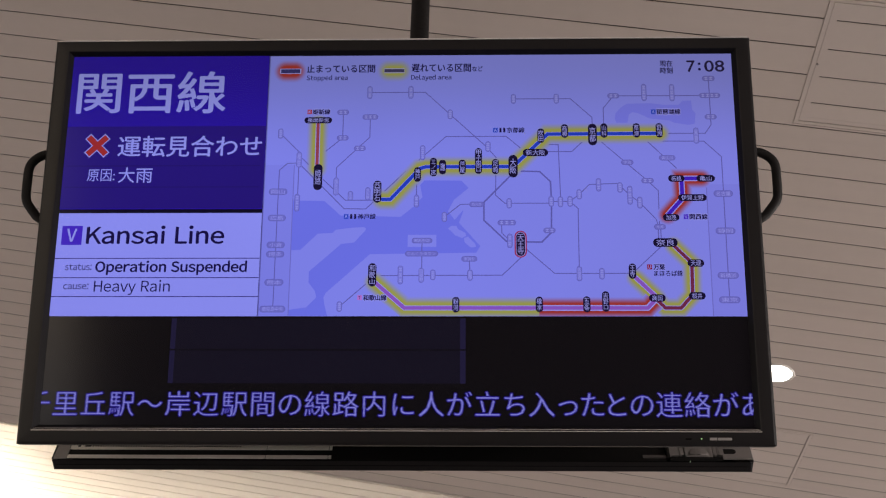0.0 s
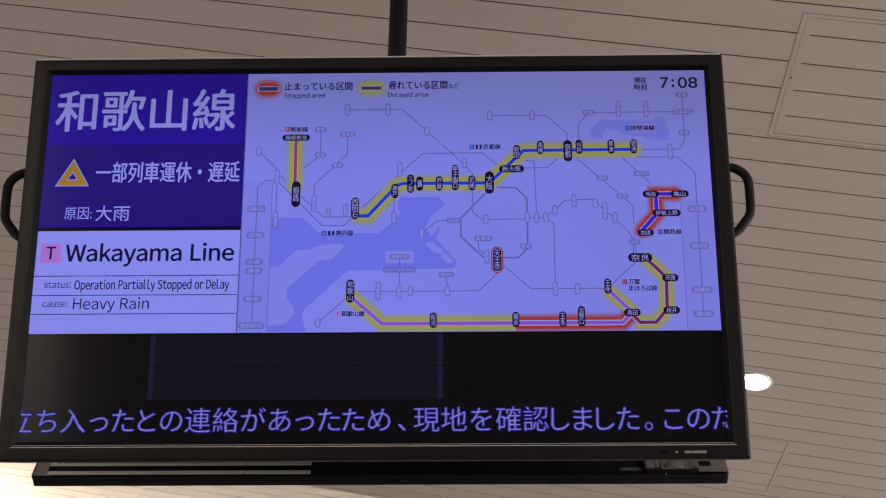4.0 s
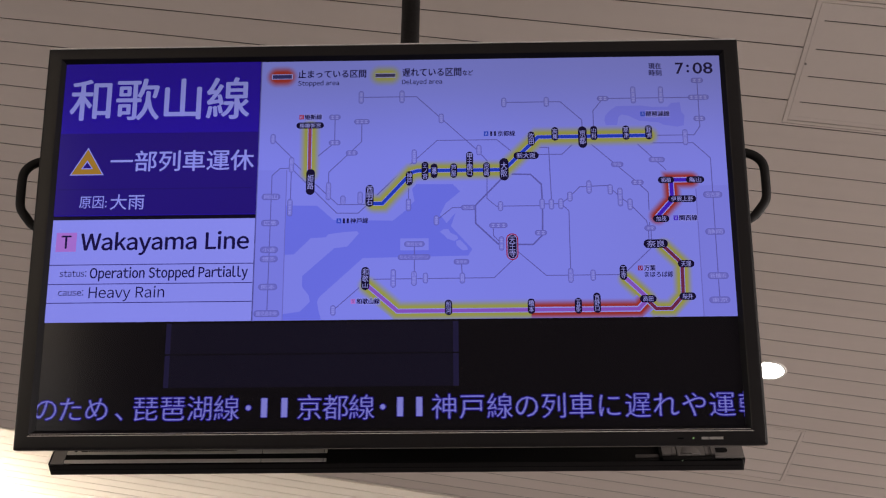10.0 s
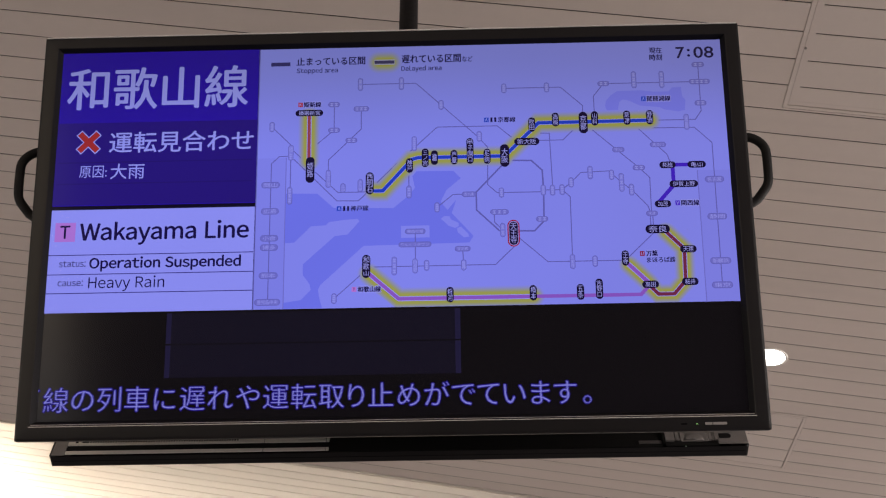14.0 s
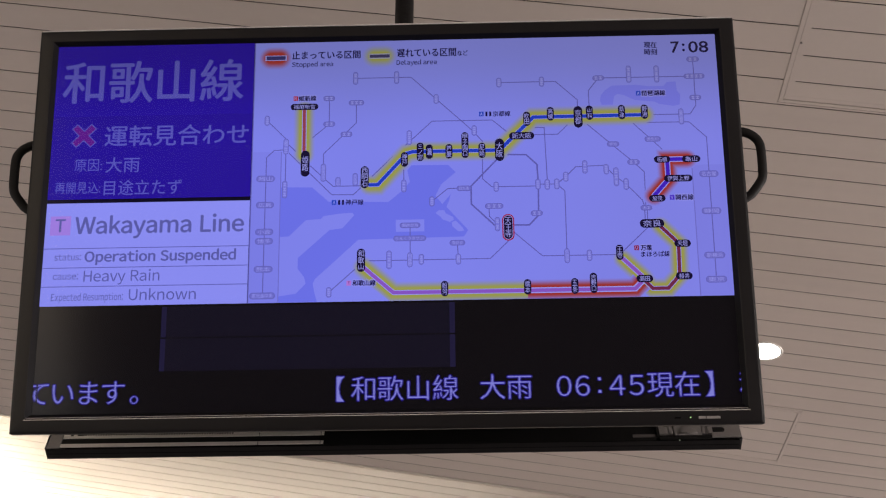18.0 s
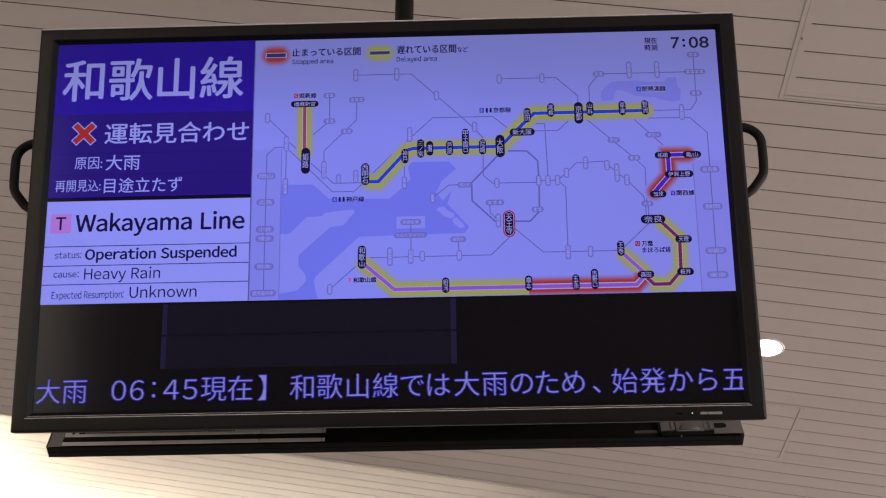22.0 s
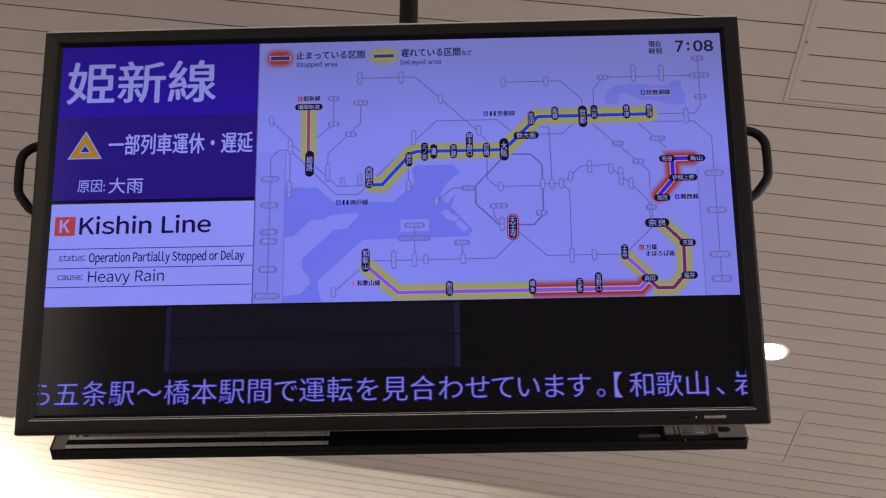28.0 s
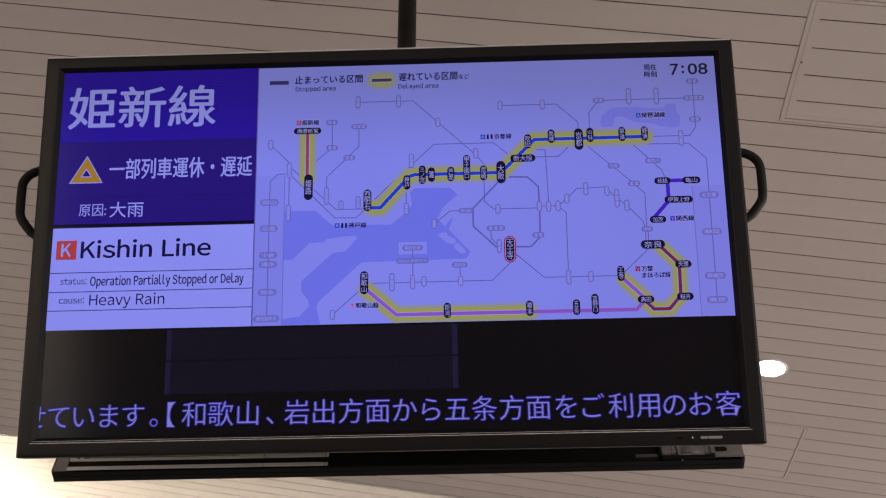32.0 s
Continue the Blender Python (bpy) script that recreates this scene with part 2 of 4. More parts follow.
def quads(pieces):
    """Plain boxes by hand, quick for many: (x0, x1, y0, y1, z0, z1) each."""
    bm = bmesh.new()
    for x0, x1, y0, y1, z0, z1 in pieces:
        v = [bm.verts.new(c) for c in ((x0, y0, z0), (x1, y0, z0), (x1, y1, z0), (x0, y1, z0), (x0, y0, z1), (x1, y0, z1), (x1, y1, z1), (x0, y1, z1))]
        for f in ((3, 2, 1, 0), (4, 5, 6, 7), (0, 1, 5, 4), (1, 2, 6, 5), (2, 3, 7, 6), (3, 0, 4, 7)):
            bm.faces.new([v[i] for i in f])
    return bm


def tube(points, radius, sides=14, smooth=3):
    """A bent round bar through the points."""
    pts = [Vector(p) for p in points]
    for _ in range(smooth):
        q = [pts[0]]
        for a, b in zip(pts, pts[1:]):
            q += [a.lerp(b, 0.25), a.lerp(b, 0.75)]
        pts = q + [pts[-1]]
    bm, rings = bmesh.new(), []
    for i, p in enumerate(pts):
        d = (pts[min(i + 1, len(pts) - 1)] - pts[max(i - 1, 0)]).normalized()
        q = d.to_track_quat("Z", "Y")
        rings.append([bm.verts.new(p + q @ Vector((radius * math.cos(a), radius * math.sin(a), 0))) for a in (2 * math.pi * k / sides for k in range(sides))])
    for a, b in zip(rings, rings[1:]):
        for k in range(sides):
            bm.faces.new((a[k], a[(k + 1) % sides], b[(k + 1) % sides], b[k])).smooth = True
    bm.faces.new(rings[0][::-1]), bm.faces.new(rings[-1])
    bmesh.ops.recalc_face_normals(bm, faces=bm.faces)
    return bm


# ---- the hall: floor, walls, the sloping boarded ceiling ----
def structure(name, bm, mats, m=None, label="", category="", kind="structure"):
    ob = new(name, mesh(name, bm, *mats))
    if m is not None:
        ob.matrix_basis = m
    return tagged(ob, label, category, kind=kind)


structure("floor", boxed(-9, 8, -9, 13, -0.2, 0), [M_FLOOR], label="polished grey stone floor of the station concourse", category="floor")
structure("wall_north", boxed(-9, 8, 13, 13.2, 0, 6.6), [M_WALL], label="plain painted wall of the concourse", category="wall")
# unseen south wall: dark below, pale above, to shape the display's reflections
structure("wall_south", quads([(-4.85, 8, -9.2, -9, 0, 2.5), (-9, -4.85, -9.2, -9, 0, 0.05)]), [M_DIM], label="unseen lower wall kept dark for screen reflections, beside a tall opening", category="wall")
structure("wall_south_upper", quads([(-4.85, 8, -9.2, -9, 2.5, 6.6), (-9, -4.85, -9.2, -9, 4.3, 6.6)]), [M_WALL], label="unseen upper wall kept pale for reflections in the bezel", category="wall")
# side walls out of view, their openings added to light the ceiling
for nm, x, top in (("wall_west", -9.2, 2.9), ("wall_east", 8, 2.4)):
    structure(nm, quads([(x, x + 0.2, -9, 13, 0, 0.3), (x, x + 0.2, -9, 13, top, 6.6)]), [M_WALL], label="unseen painted wall with a long opening added for light", category="wall")

HATCHES = ((0.466, 2.063, 0.462), (0.430, 4.245, 0.462))      # along, across, size
LAMPS = ((0.672, 3.835), (0.672, -0.4), (-2.3, 1.7), (-2.3, -2.4), (3.6, 1.7), (3.6, -2.4))


def chamfered(pieces, deep=0.0017):
    """Thin boards seen from below, (x0, x1, y0, y1, z, turn) each; the edge at y1 is turned gently up over that width."""
    bm = bmesh.new()
    for x0, x1, y0, y1, z, c in pieces:
        line = ((y0, z + deep), (y0, z), (y1 - c, z), (y1, z + deep * 0.8), (y1, z + deep)) if c else ((y0, z + deep), (y0, z), (y1, z), (y1, z + deep))
        rows = [[bm.verts.new((x, y, h)) for y, h in line] for x in (x0, x1)]
        for k in range(len(line) - 1):
            bm.faces.new((rows[0][k], rows[0][k + 1], rows[1][k + 1], rows[1][k]))
        bm.faces.new(rows[0][::-1]), bm.faces.new(rows[1])
    return bm


def boards(x0, x1, y0, y1, first, z, holes=(), gap=0.0032, thick=None, chamfer=0.0):
    """Boards side by side with narrow joints, cut away at the holes; the joints' backing lies above."""
    out = []
    k = math.floor((y0 - first) / BOARD)
    while first + k * BOARD < y1:
        a, b = max(y0, first + k * BOARD + gap), min(y1, first + (k + 1) * BOARD - gap)
        k += 1
        if b - a < 0.004:
            continue
        cuts = sorted({a, b, *[c for h in holes for c in (h[1], h[1] + h[2]) if a < c < b]})
        for c, d in zip(cuts, cuts[1:]):
            spans = [(x0, x1)]
            for h in holes:
                if h[1] <= (c + d) / 2 <= h[1] + h[2]:
                    spans = [s for p, q in spans for s in ((p, min(q, h[0])), (max(p, h[0] + h[2]), q)) if s[1] - s[0] > 0.002]
            out += [(p, q, c, d, z, z + thick) if thick else (p, q, c, d, z, chamfer if d == b else 0.0) for p, q in spans]
    return out


low = chamfered(boards(-9.6, 8.4, -9.2, EDGE - 0.012, JOINT, 0.0, HATCHES, 0.0017, None, 0.0042))
structure("ceiling", low, [M_BOARD], CEILING, "sloping ceiling of long cream enamelled boards with open joints", "ceiling")
structure("ceiling_backing", quads([(-9.6, 8.4, -9.2, EDGE - 0.02, 0.013, 0.03)]), [M_DARK_GAP], CEILING, "dark backing above the open joints of the boards", "ceiling")
high = quads(boards(-10.5, 9.5, EDGE - 0.4, 13.6, 0.045, RISE, (), 0.0032, 0.004))
structure("ceiling_raised", high, [M_BOARD], CEILING, "higher boarded ceiling brightly lit from a cove", "ceiling")
structure("ceiling_raised_backing", quads([(-10.5, 9.5, EDGE - 0.4, 13.6, RISE + 0.012, RISE + 0.03)]), [M_BLACK_GAP], CEILING, "dark backing above the raised boards", "ceiling")
trim = quads([(-9.6, 8.4, EDGE - 0.011, EDGE, -0.004, 0.05), (-9.6, 8.4, EDGE + 0.001, EDGE + 0.012, 0.004, 0.05), (-9.6, 8.4, EDGE - 0.4, EDGE - 0.38, 0.032, RISE - 0.002)])
structure("trim", trim, [M_TRIM], CEILING, "pale metal edge trim where the lower ceiling ends", "trim")

# the cove lamps that lie hidden on the ledges round the raised part
def cove_lamp(m, half, watts):
    """A tubular lamp on a ledge, its light thrown up and inwards (along its own y)."""
    c = thing("cove_lamp", CEILING @ m, "warm tubular cove lamp lying on the ceiling ledge", "lamp", "cove lamps round the raised ceiling")
    part("housing", boxed(-half - 0.02, half + 0.02, -0.04, 0.04, 0, 0.02), M_RING, c)
    part("tube", tube([(-half, 0, 0.045), (half, 0, 0.045)], 0.018, smooth=0), M_TUBE, c)
    area_lamp("cove_light", CEILING @ m @ pose(0, 0.05, 0.075, 180 - 40, 0, 0), 2 * half, 0.08, watts, (1.0, 0.90, 0.70))


M_TUBE = lamp_face("cove_tube", (1.0, 0.88, 0.70), 6.0)
cove_lamp(pose(-4.4, 7.2, 0.035, 0, 0, -90), 1.8, 100)
cove_lamp(pose(-2.3, 8.3, 0.035, 0, 0, 180), 1.9, 56)
LEDGES = quads([(-10.4, -4.2, EDGE + 0.02, 13.5, 0.0, 0.02), (-4.2, 9.4, 8.1, 13.5, 0.0, 0.02)])
structure("ceiling_ledge", LEDGES, [M_BOARD], CEILING, "lower ledges of the ceiling that hide the cove lamps", "ceiling")


def hatch(x, y, size, label):
    """An access hatch: outer angle, gap, inner frame, leaf boards and a turn screw."""
    h = thing("ceiling_hatch", CEILING @ pose(x, y, 0), label, "ceiling hatch", "access hatches in the boarded ceiling")
    s = size

    def ring(a, b, z0, z1):
        return quads([(a, s - a, a + 0.0016, b, z0, z1), (a, s - a, s - b, s - a - 0.0016, z0, z1), (a, b, b, s - b, z0, z1), (s - b, s - a, b, s - b, z0, z1)])
    part("outer_frame", ring(0.0010, 0.0126, -0.0005, 0.02), M_HATCH, h)
    # the leaf: plain bars on three sides, its boards run out to the fourth
    part("leaf_bar", quads([(0.0136, 0.0320, 0.0145, s - 0.0152, 0.0, 0.02)]), M_HATCH, h)
    for a, b in ((0.0153, 0.0305), (s - 0.0310, s - 0.0162)):
        part("leaf_bar", quads([(0.0320, s - 0.0150, a, b, 0.0, 0.006)]), M_HATCH, h)
    first = (JOINT + 0.003 - y) % BOARD
    edges = [0.0305] + [first + k * BOARD for k in range(6) if 0.045 < first + k * BOARD < s - 0.045] + [s - 0.0315]
    for a, b in zip(edges, edges[1:]):
        c = 0.0 if b == edges[-1] else 0.0042
        part("leaf_board", chamfered([(0.0320, s - 0.0150, a if a == edges[0] else a + 0.0014, b - 0.4 * c, 0.0, c)]), M_HATCH, h)
    part("leaf_backing", quads([(0.02, s - 0.02, 0.02, s - 0.02, 0.0125, 0.02)]), M_DARK_GAP, h)
    bm = bmesh.new()
    bmesh.ops.create_cone(bm, cap_ends=True, segments=16, radius1=0.0032, radius2=0.0028, depth=0.003, matrix=pose(0.0165, s / 2 - 0.005, -0.003))
    part("turn_screw", bm, M_SCREW, h)
    return h


hatch(*HATCHES[0], "square cream access hatch with a turn screw in the ceiling")
hatch(*HATCHES[1], "square cream access hatch in the boarded ceiling near the raised part")


def downlight():
    d = thing("downlight", CEILING @ pose(*LAMPS[0], 0), "round recessed downlight, switched on, in the boarded ceiling", "downlight", "downlights in the ceiling")
    bm, n = bmesh.new(), 40
    prof = ((0.0645, 0.0), (0.0635, -0.003), (0.0585, -0.004), (0.0555, -0.002))
    rings = [[bm.verts.new((r * math.cos(2 * math.pi * k / n), r * math.sin(2 * math.pi * k / n), z)) for k in range(n)] for r, z in prof]
    for a, b in zip(rings, rings[1:]):
        for k in range(n):
            bm.faces.new((a[k], b[k], b[(k + 1) % n], a[(k + 1) % n])).smooth = True
    part("trim_ring", bm, M_RING, d)
    bm = bmesh.new()
    bmesh.ops.create_cone(bm, cap_ends=True, segments=n, radius1=0.0525, radius2=0.056, depth=0.003, matrix=pose(0, 0, -0.0025))
    part("lens", bm, M_LAMP, d, "glowing warm white lens")
    return d


first_lamp = downlight()
for q in LAMPS[1:]:
    copy_thing(first_lamp, CEILING @ pose(*q, 0))


# ---- the pole and the two displays that hang back to back ----
pole = thing("ceiling_pole", pose(-0.069, 2.10, 2.80), "black round steel pole that carries the displays", "pole")
bm = bmesh.new()
bmesh.ops.create_cone(bm, cap_ends=True, segments=28, radius1=0.0232, radius2=0.0232, depth=1.268, matrix=pose(0, 0, 0.634))
for f in bm.faces:
    f.smooth = len(f.verts) == 4
part("tube", bm, M_POLE, pole)
part("cross_arm", boxed(-0.30, 0.30, -0.05, 0.05, 0.0, 0.06, bevel=0.004), M_POLE, pole)
part("cross_arm", boxed(-0.30, 0.30, -0.05, 0.05, 0.32, 0.38, bevel=0.004), M_POLE, pole)

OUT_X, OUT_Y = 0.705, 0.4095                       # half size of the bezel
K = 0.0006962                                      # one step of the 1920 x 1080 picture
LEFT, TOP = -0.66865, 0.3800                       # the picture's corner
FACE = -0.0115                                     # the picture lies a little behind the bezel


def U(x):
    return LEFT + x * K


def V(y):
    return TOP - y * K


def bezel_mesh(depth, crown):
    """A bezel whose face falls away by crown towards its outer edge."""
    outer = (-OUT_X, OUT_X, -OUT_Y, OUT_Y + 0.0018)
    inner = (U(0), U(1920), V(1080), V(0))
    prof = ((0.0, -depth), (0.0, -0.003 - crown), (0.03, -0.0008 - crown), (0.14, -0.7 * crown), (0.30, -0.40 * crown), (0.48, -0.14 * crown), (0.66, 0.0), (0.74, 0.0), (0.78, -0.0008), (0.88, -0.005), (1.0, -0.0105), (1.0, -0.016))
    bm, rings = bmesh.new(), []
    for t, z in prof:
        a, b, c, d = (o + (i - o) * t for o, i in zip(outer, inner))
        rings.append([bm.verts.new(p) for p in ((a, c, z), (b, c, z), (b, d, z), (a, d, z))])
    for n, (p, q) in enumerate(zip(rings, rings[1:])):
        for k in range(4):
            bm.faces.new((p[k], p[(k + 1) % 4], q[(k + 1) % 4], q[k])).material_index = 2 if n == 1 else 1 if n > 7 else 0
    upright = [e for e in bm.edges if e.verts[0].co.xy == e.verts[1].co.xy and abs(e.verts[0].co.z - e.verts[1].co.z) > max(depth * 0.4, 0.006)]
    bmesh.ops.bevel(bm, geom=upright, offset=0.004, segments=3, affect="EDGES")
    bmesh.ops.recalc_face_normals(bm, faces=bm.faces)
    return bm


def handle(parent, side):
    x = side
    h = part("side_handle", tube([(0.69 * x, 0.176, -0.03), (0.710 * x, 0.176, -0.03), (0.726 * x, 0.171, -0.03), (0.739 * x, 0.161, -0.03), (0.7455 * x, 0.149, -0.03), (0.7468 * x, 0.135, -0.03), (0.7468 * x, 0.090, -0.03), (0.7445 * x, 0.076, -0.03), (0.737 * x, 0.064, -0.03), (0.716 * x, 0.038, -0.03), (0.69 * x, 0.032, -0.03)], 0.0092, smooth=1), M_HANDLE, parent, "bent black tubular carrying handle")
    for y in (0.176, 0.038):
        part("foot_plate", boxed(0.7052 * x - 0.002, 0.7052 * x + 0.002, y - 0.016, y + 0.016, -0.044, -0.016, bevel=0.0015), M_HANDLE, h)


display = thing("information_display", DISPLAY, "large black information display showing a violet rail disruption map", "display")
part("bezel", bezel_mesh(0.016, 0.0011), (M_BEZEL, M_LIP, M_RIM), display, "black plastic bezel with painted glints on its lower rim")
for t0, t1, z0, z1 in ((0.690, 0.725, 0.0, 0.0), (0.792, 0.824, -0.0012, -0.0027)):
    # two pale hair lines: the glint on the lower rim put into colour
    y0, y1 = (-OUT_Y + (V(1080) + OUT_Y) * t for t in (t0, t1))
    x0, x1 = (OUT_X + (U(1920) - OUT_X) * t for t in (t0, t1))
    bm = bmesh.new()
    bm.faces.new([bm.verts.new(c) for c in ((-x0, y0, z0 + 0.0004), (x0, y0, z0 + 0.0004), (x1, y1, z1 + 0.0004), (-x1, y1, z1 + 0.0004))])
    part("rim_glint", bm, M_RIM_GLINT, display, "painted glint of light along the lower rim")
# pale strip standing for the glint that light leaves on the top edge
part("top_edge_glint", boxed(-0.701, 0.701, OUT_Y + 0.0004, OUT_Y + 0.0024, -0.0048, 0.0008), M_TOP_GLINT, display, "painted glint of light along the upper edge")
case = boxed(-0.672, 0.672, -0.33, 0.385, -0.09, -0.0162, bevel=0.012)
part("back_case", case, M_CASE, display)
part("glass", boxed(U(-6), U(1926), V(1086), V(-6), FACE - 0.0022, FACE - 0.0012), M_GLASS_BLACK, display, "dark glossy unlit screen")
handle(display, -1), handle(display, 1)
for u0, u1, v0, v1 in ((0.5825, 0.5955, -0.3985, -0.3937), (0.5970, 0.6225, -0.3985, -0.3937)):
    part("maker_mark", boxed(u0, u1, v0, v1, -0.0030, 0.0004), M_BADGE, display, "small silver maker's mark")
part("power_light", boxed(0.5665, 0.5683, -0.3968, -0.3950, -0.0030, 0.0005), M_LED, display, "tiny green power light")
part("sensor_window", boxed(0.538, 0.549, -0.3976, -0.3950, -0.0030, 0.0001), M_GLASS_BLACK, display)

# the second display, which faces the other way; its back and underside show below the first
rear = thing("rear_display", pose(-0.0731, 2.3635, 3.0546, 110.45, 0, 178.05), "second black display hung back to back, seen from behind and below", "display")
part("bezel", bezel_mesh(0.028, 0.0), (M_BEZEL, M_LIP, M_RIM), rear)
part("glass", boxed(U(-6), U(1926), V(1086), V(-6), FACE - 0.003, FACE - 0.0015), M_GLASS_BLACK, rear)
part("back_case", boxed(-0.690, 0.690, -0.340, 0.388, -0.075, -0.028, bevel=0.01), M_CASE, rear)


def prism(points, z0, z1, bevel=0.0):
    """An upright block over a flat outline."""
    bm = bmesh.new()
    f = bm.faces.new([bm.verts.new((x, y, z0)) for x, y in points])
    top = bmesh.ops.extrude_face_region(bm, geom=[f])["geom"]
    for v in top:
        if isinstance(v, bmesh.types.BMVert):
            v.co.z = z1
    bmesh.ops.recalc_face_normals(bm, faces=bm.faces)
    if bevel:
        bmesh.ops.bevel(bm, geom=bm.edges[:], offset=bevel, segments=1, affect="EDGES")
    return bm


# vented half: two pale rails, three lengths, fine seams; the slot's shade painted between
for x0, x1 in ((0.2722, 0.6735), (0.1455, 0.2708), (0.1385, 0.1443)):
    part("vent_rail", boxed(x0, x1, -0.3795, -0.341, -0.0305, -0.028, bevel=0.0004), M_GREY_CASE, rear, "grey plastic rail with vent slots")
    part("foot_rail", boxed(x0, x1, -0.4048, -0.3958, -0.0305, -0.028, bevel=0.0004), M_GREY_CASE, rear, "grey plastic lower rail")
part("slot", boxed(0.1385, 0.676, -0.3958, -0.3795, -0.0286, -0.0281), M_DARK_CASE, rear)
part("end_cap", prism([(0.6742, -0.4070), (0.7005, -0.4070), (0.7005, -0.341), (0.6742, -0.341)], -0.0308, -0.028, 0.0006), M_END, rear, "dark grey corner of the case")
# vent holes are raised dark blocks, the shade inside them given by colour
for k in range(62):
    part("vent_hole_dark", boxed(0.325 + 0.0052 * k, 0.328 + 0.0052 * k, -0.3728, -0.3660, -0.0310, -0.030), M_DARK_CASE, rear)
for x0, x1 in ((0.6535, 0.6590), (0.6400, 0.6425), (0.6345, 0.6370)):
    part("vent_hole_dark", boxed(x0, x1, -0.3732, -0.3660, -0.0311, -0.030), M_DARK_CASE, rear)
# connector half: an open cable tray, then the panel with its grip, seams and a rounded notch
# flat dark plate in place of the tray's depth
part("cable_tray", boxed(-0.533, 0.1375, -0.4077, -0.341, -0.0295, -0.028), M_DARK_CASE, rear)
part("tray_lip", boxed(-0.5325, -0.486, -0.4010, -0.3935, -0.033, -0.0292, bevel=0.001), M_LIP_GREY, rear)
part("tray_wall", boxed(-0.5395, -0.5335, -0.4035, -0.341, -0.036, -0.028, bevel=0.0008), M_DARK_CASE, rear)
part("port_panel", boxed(-0.5590, -0.5400, -0.3940, -0.341, -0.0335, -0.028, bevel=0.0006), M_PORT, rear, "grey connector panel")
part("port_panel", boxed(-0.5685, -0.5600, -0.3940, -0.341, -0.0335, -0.028, bevel=0.0006), M_PORT, rear)
part("grip_panel", prism([(-0.5700, -0.341), (-0.5700, -0.3960), (-0.5725, -0.3988), (-0.6238, -0.3988), (-0.6255, -0.3970), (-0.6255, -0.341)], -0.0338, -0.028, 0.0006), M_PORT, rear, "grey panel with a rounded finger grip")
part("port_panel", boxed(-0.6338, -0.6265, -0.3940, -0.341, -0.0335, -0.028, bevel=0.0006), M_PORT, rear)
part("port_panel", boxed(-0.6376, -0.6347, -0.3940, -0.341, -0.0335, -0.028, bevel=0.0006), M_PORT, rear)
part("corner_panel", prism([(-0.6385, -0.341), (-0.6385, -0.3940), (-0.6450, -0.3940), (-0.6450, -0.4030), (-0.7030, -0.4030), (-0.7030, -0.341)], -0.0335, -0.028, 0.0006), M_PORT, rear, "grey corner panel")
notch = [(-0.6475, -0.3772), (-0.6475, -0.3915)] + [(-0.6650 - 0.0072 * math.sin(a), -0.38435 - 0.0072 * math.cos(a)) for a in (math.pi * k / 8 for k in range(9))]
# dark plate on the panel, the notch's shade painted rather than cut
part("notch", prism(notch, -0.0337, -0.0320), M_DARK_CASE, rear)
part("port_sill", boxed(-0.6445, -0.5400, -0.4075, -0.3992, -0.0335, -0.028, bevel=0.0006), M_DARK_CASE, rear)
bm = bmesh.new()
bmesh.ops.create_uvsphere(bm, u_segments=24, v_segments=14, radius=1, matrix=Matrix.LocRotScale((-0.5965, -0.3970, -0.0336), None, (0.0207, 0.0225, 0.0026)))
bmesh.ops.bisect_plane(bm, geom=bm.verts[:] + bm.edges[:] + bm.faces[:], plane_co=(0, -0.3970, 0), plane_no=(0, -1, 0), clear_outer=True)
bmesh.ops.holes_fill(bm, edges=[e for e in bm.edges if len(e.link_faces) == 1])
for f in bm.faces:
    f.smooth = len(f.verts) < 5
part("grip", bm, M_PORT, rear, "rounded finger grip")
part("groove", boxed(-0.697, 0.697, -OUT_Y - 0.0004, -OUT_Y + 0.001, -0.0165, -0.0150), M_LIP, rear)
part("power_light", boxed(-0.5795, -0.5783, -0.4091, -0.4080, -0.0295, -0.0275), M_LED_DIM, rear, "tiny green power light")


# ---- what the screen shows ----
def pill(bm, x, y, w, h, z, slot=0, inset=0.0, n=7):
    """A rounded badge of the picture, centred at (x, y)."""
    w, h = w - 2 * inset, h - 2 * inset
    r = min(w, h) / 2
    dx, dy = w / 2 - r, h / 2 - r
    ring = []
    for sx, sy, a0 in ((1, 1, 0), (-1, 1, 90), (-1, -1, 180), (1, -1, 270)):
        for k in range(n):
            a = radians(a0 + 90 * k / (n - 1))
            ring.append(bm.verts.new((U(x + sx * dx + r * math.cos(a)), V(y) + (sy * dy + r * math.sin(a)) * K, z)))
    bm.faces.new(ring).material_index = slot
    return bm


def plate(bm, x0, x1, y0, y1, z, slot=0):
    bm.faces.new([bm.verts.new((U(a), V(b), z)) for a, b in ((x0, y1), (x1, y1), (x1, y0), (x0, y0))]).material_index = slot
    return bm


def polygon(points, z):
    bm = bmesh.new()
    bm.faces.new([bm.verts.new((U(a), V(b), z)) for a, b in points])
    bmesh.ops.triangulate(bm, faces=bm.faces[:])
    bmesh.ops.recalc_face_normals(bm, faces=bm.faces)
    if bm.faces[0].normal.z < 0:
        bmesh.ops.reverse_faces(bm, faces=bm.faces[:])
    return bm


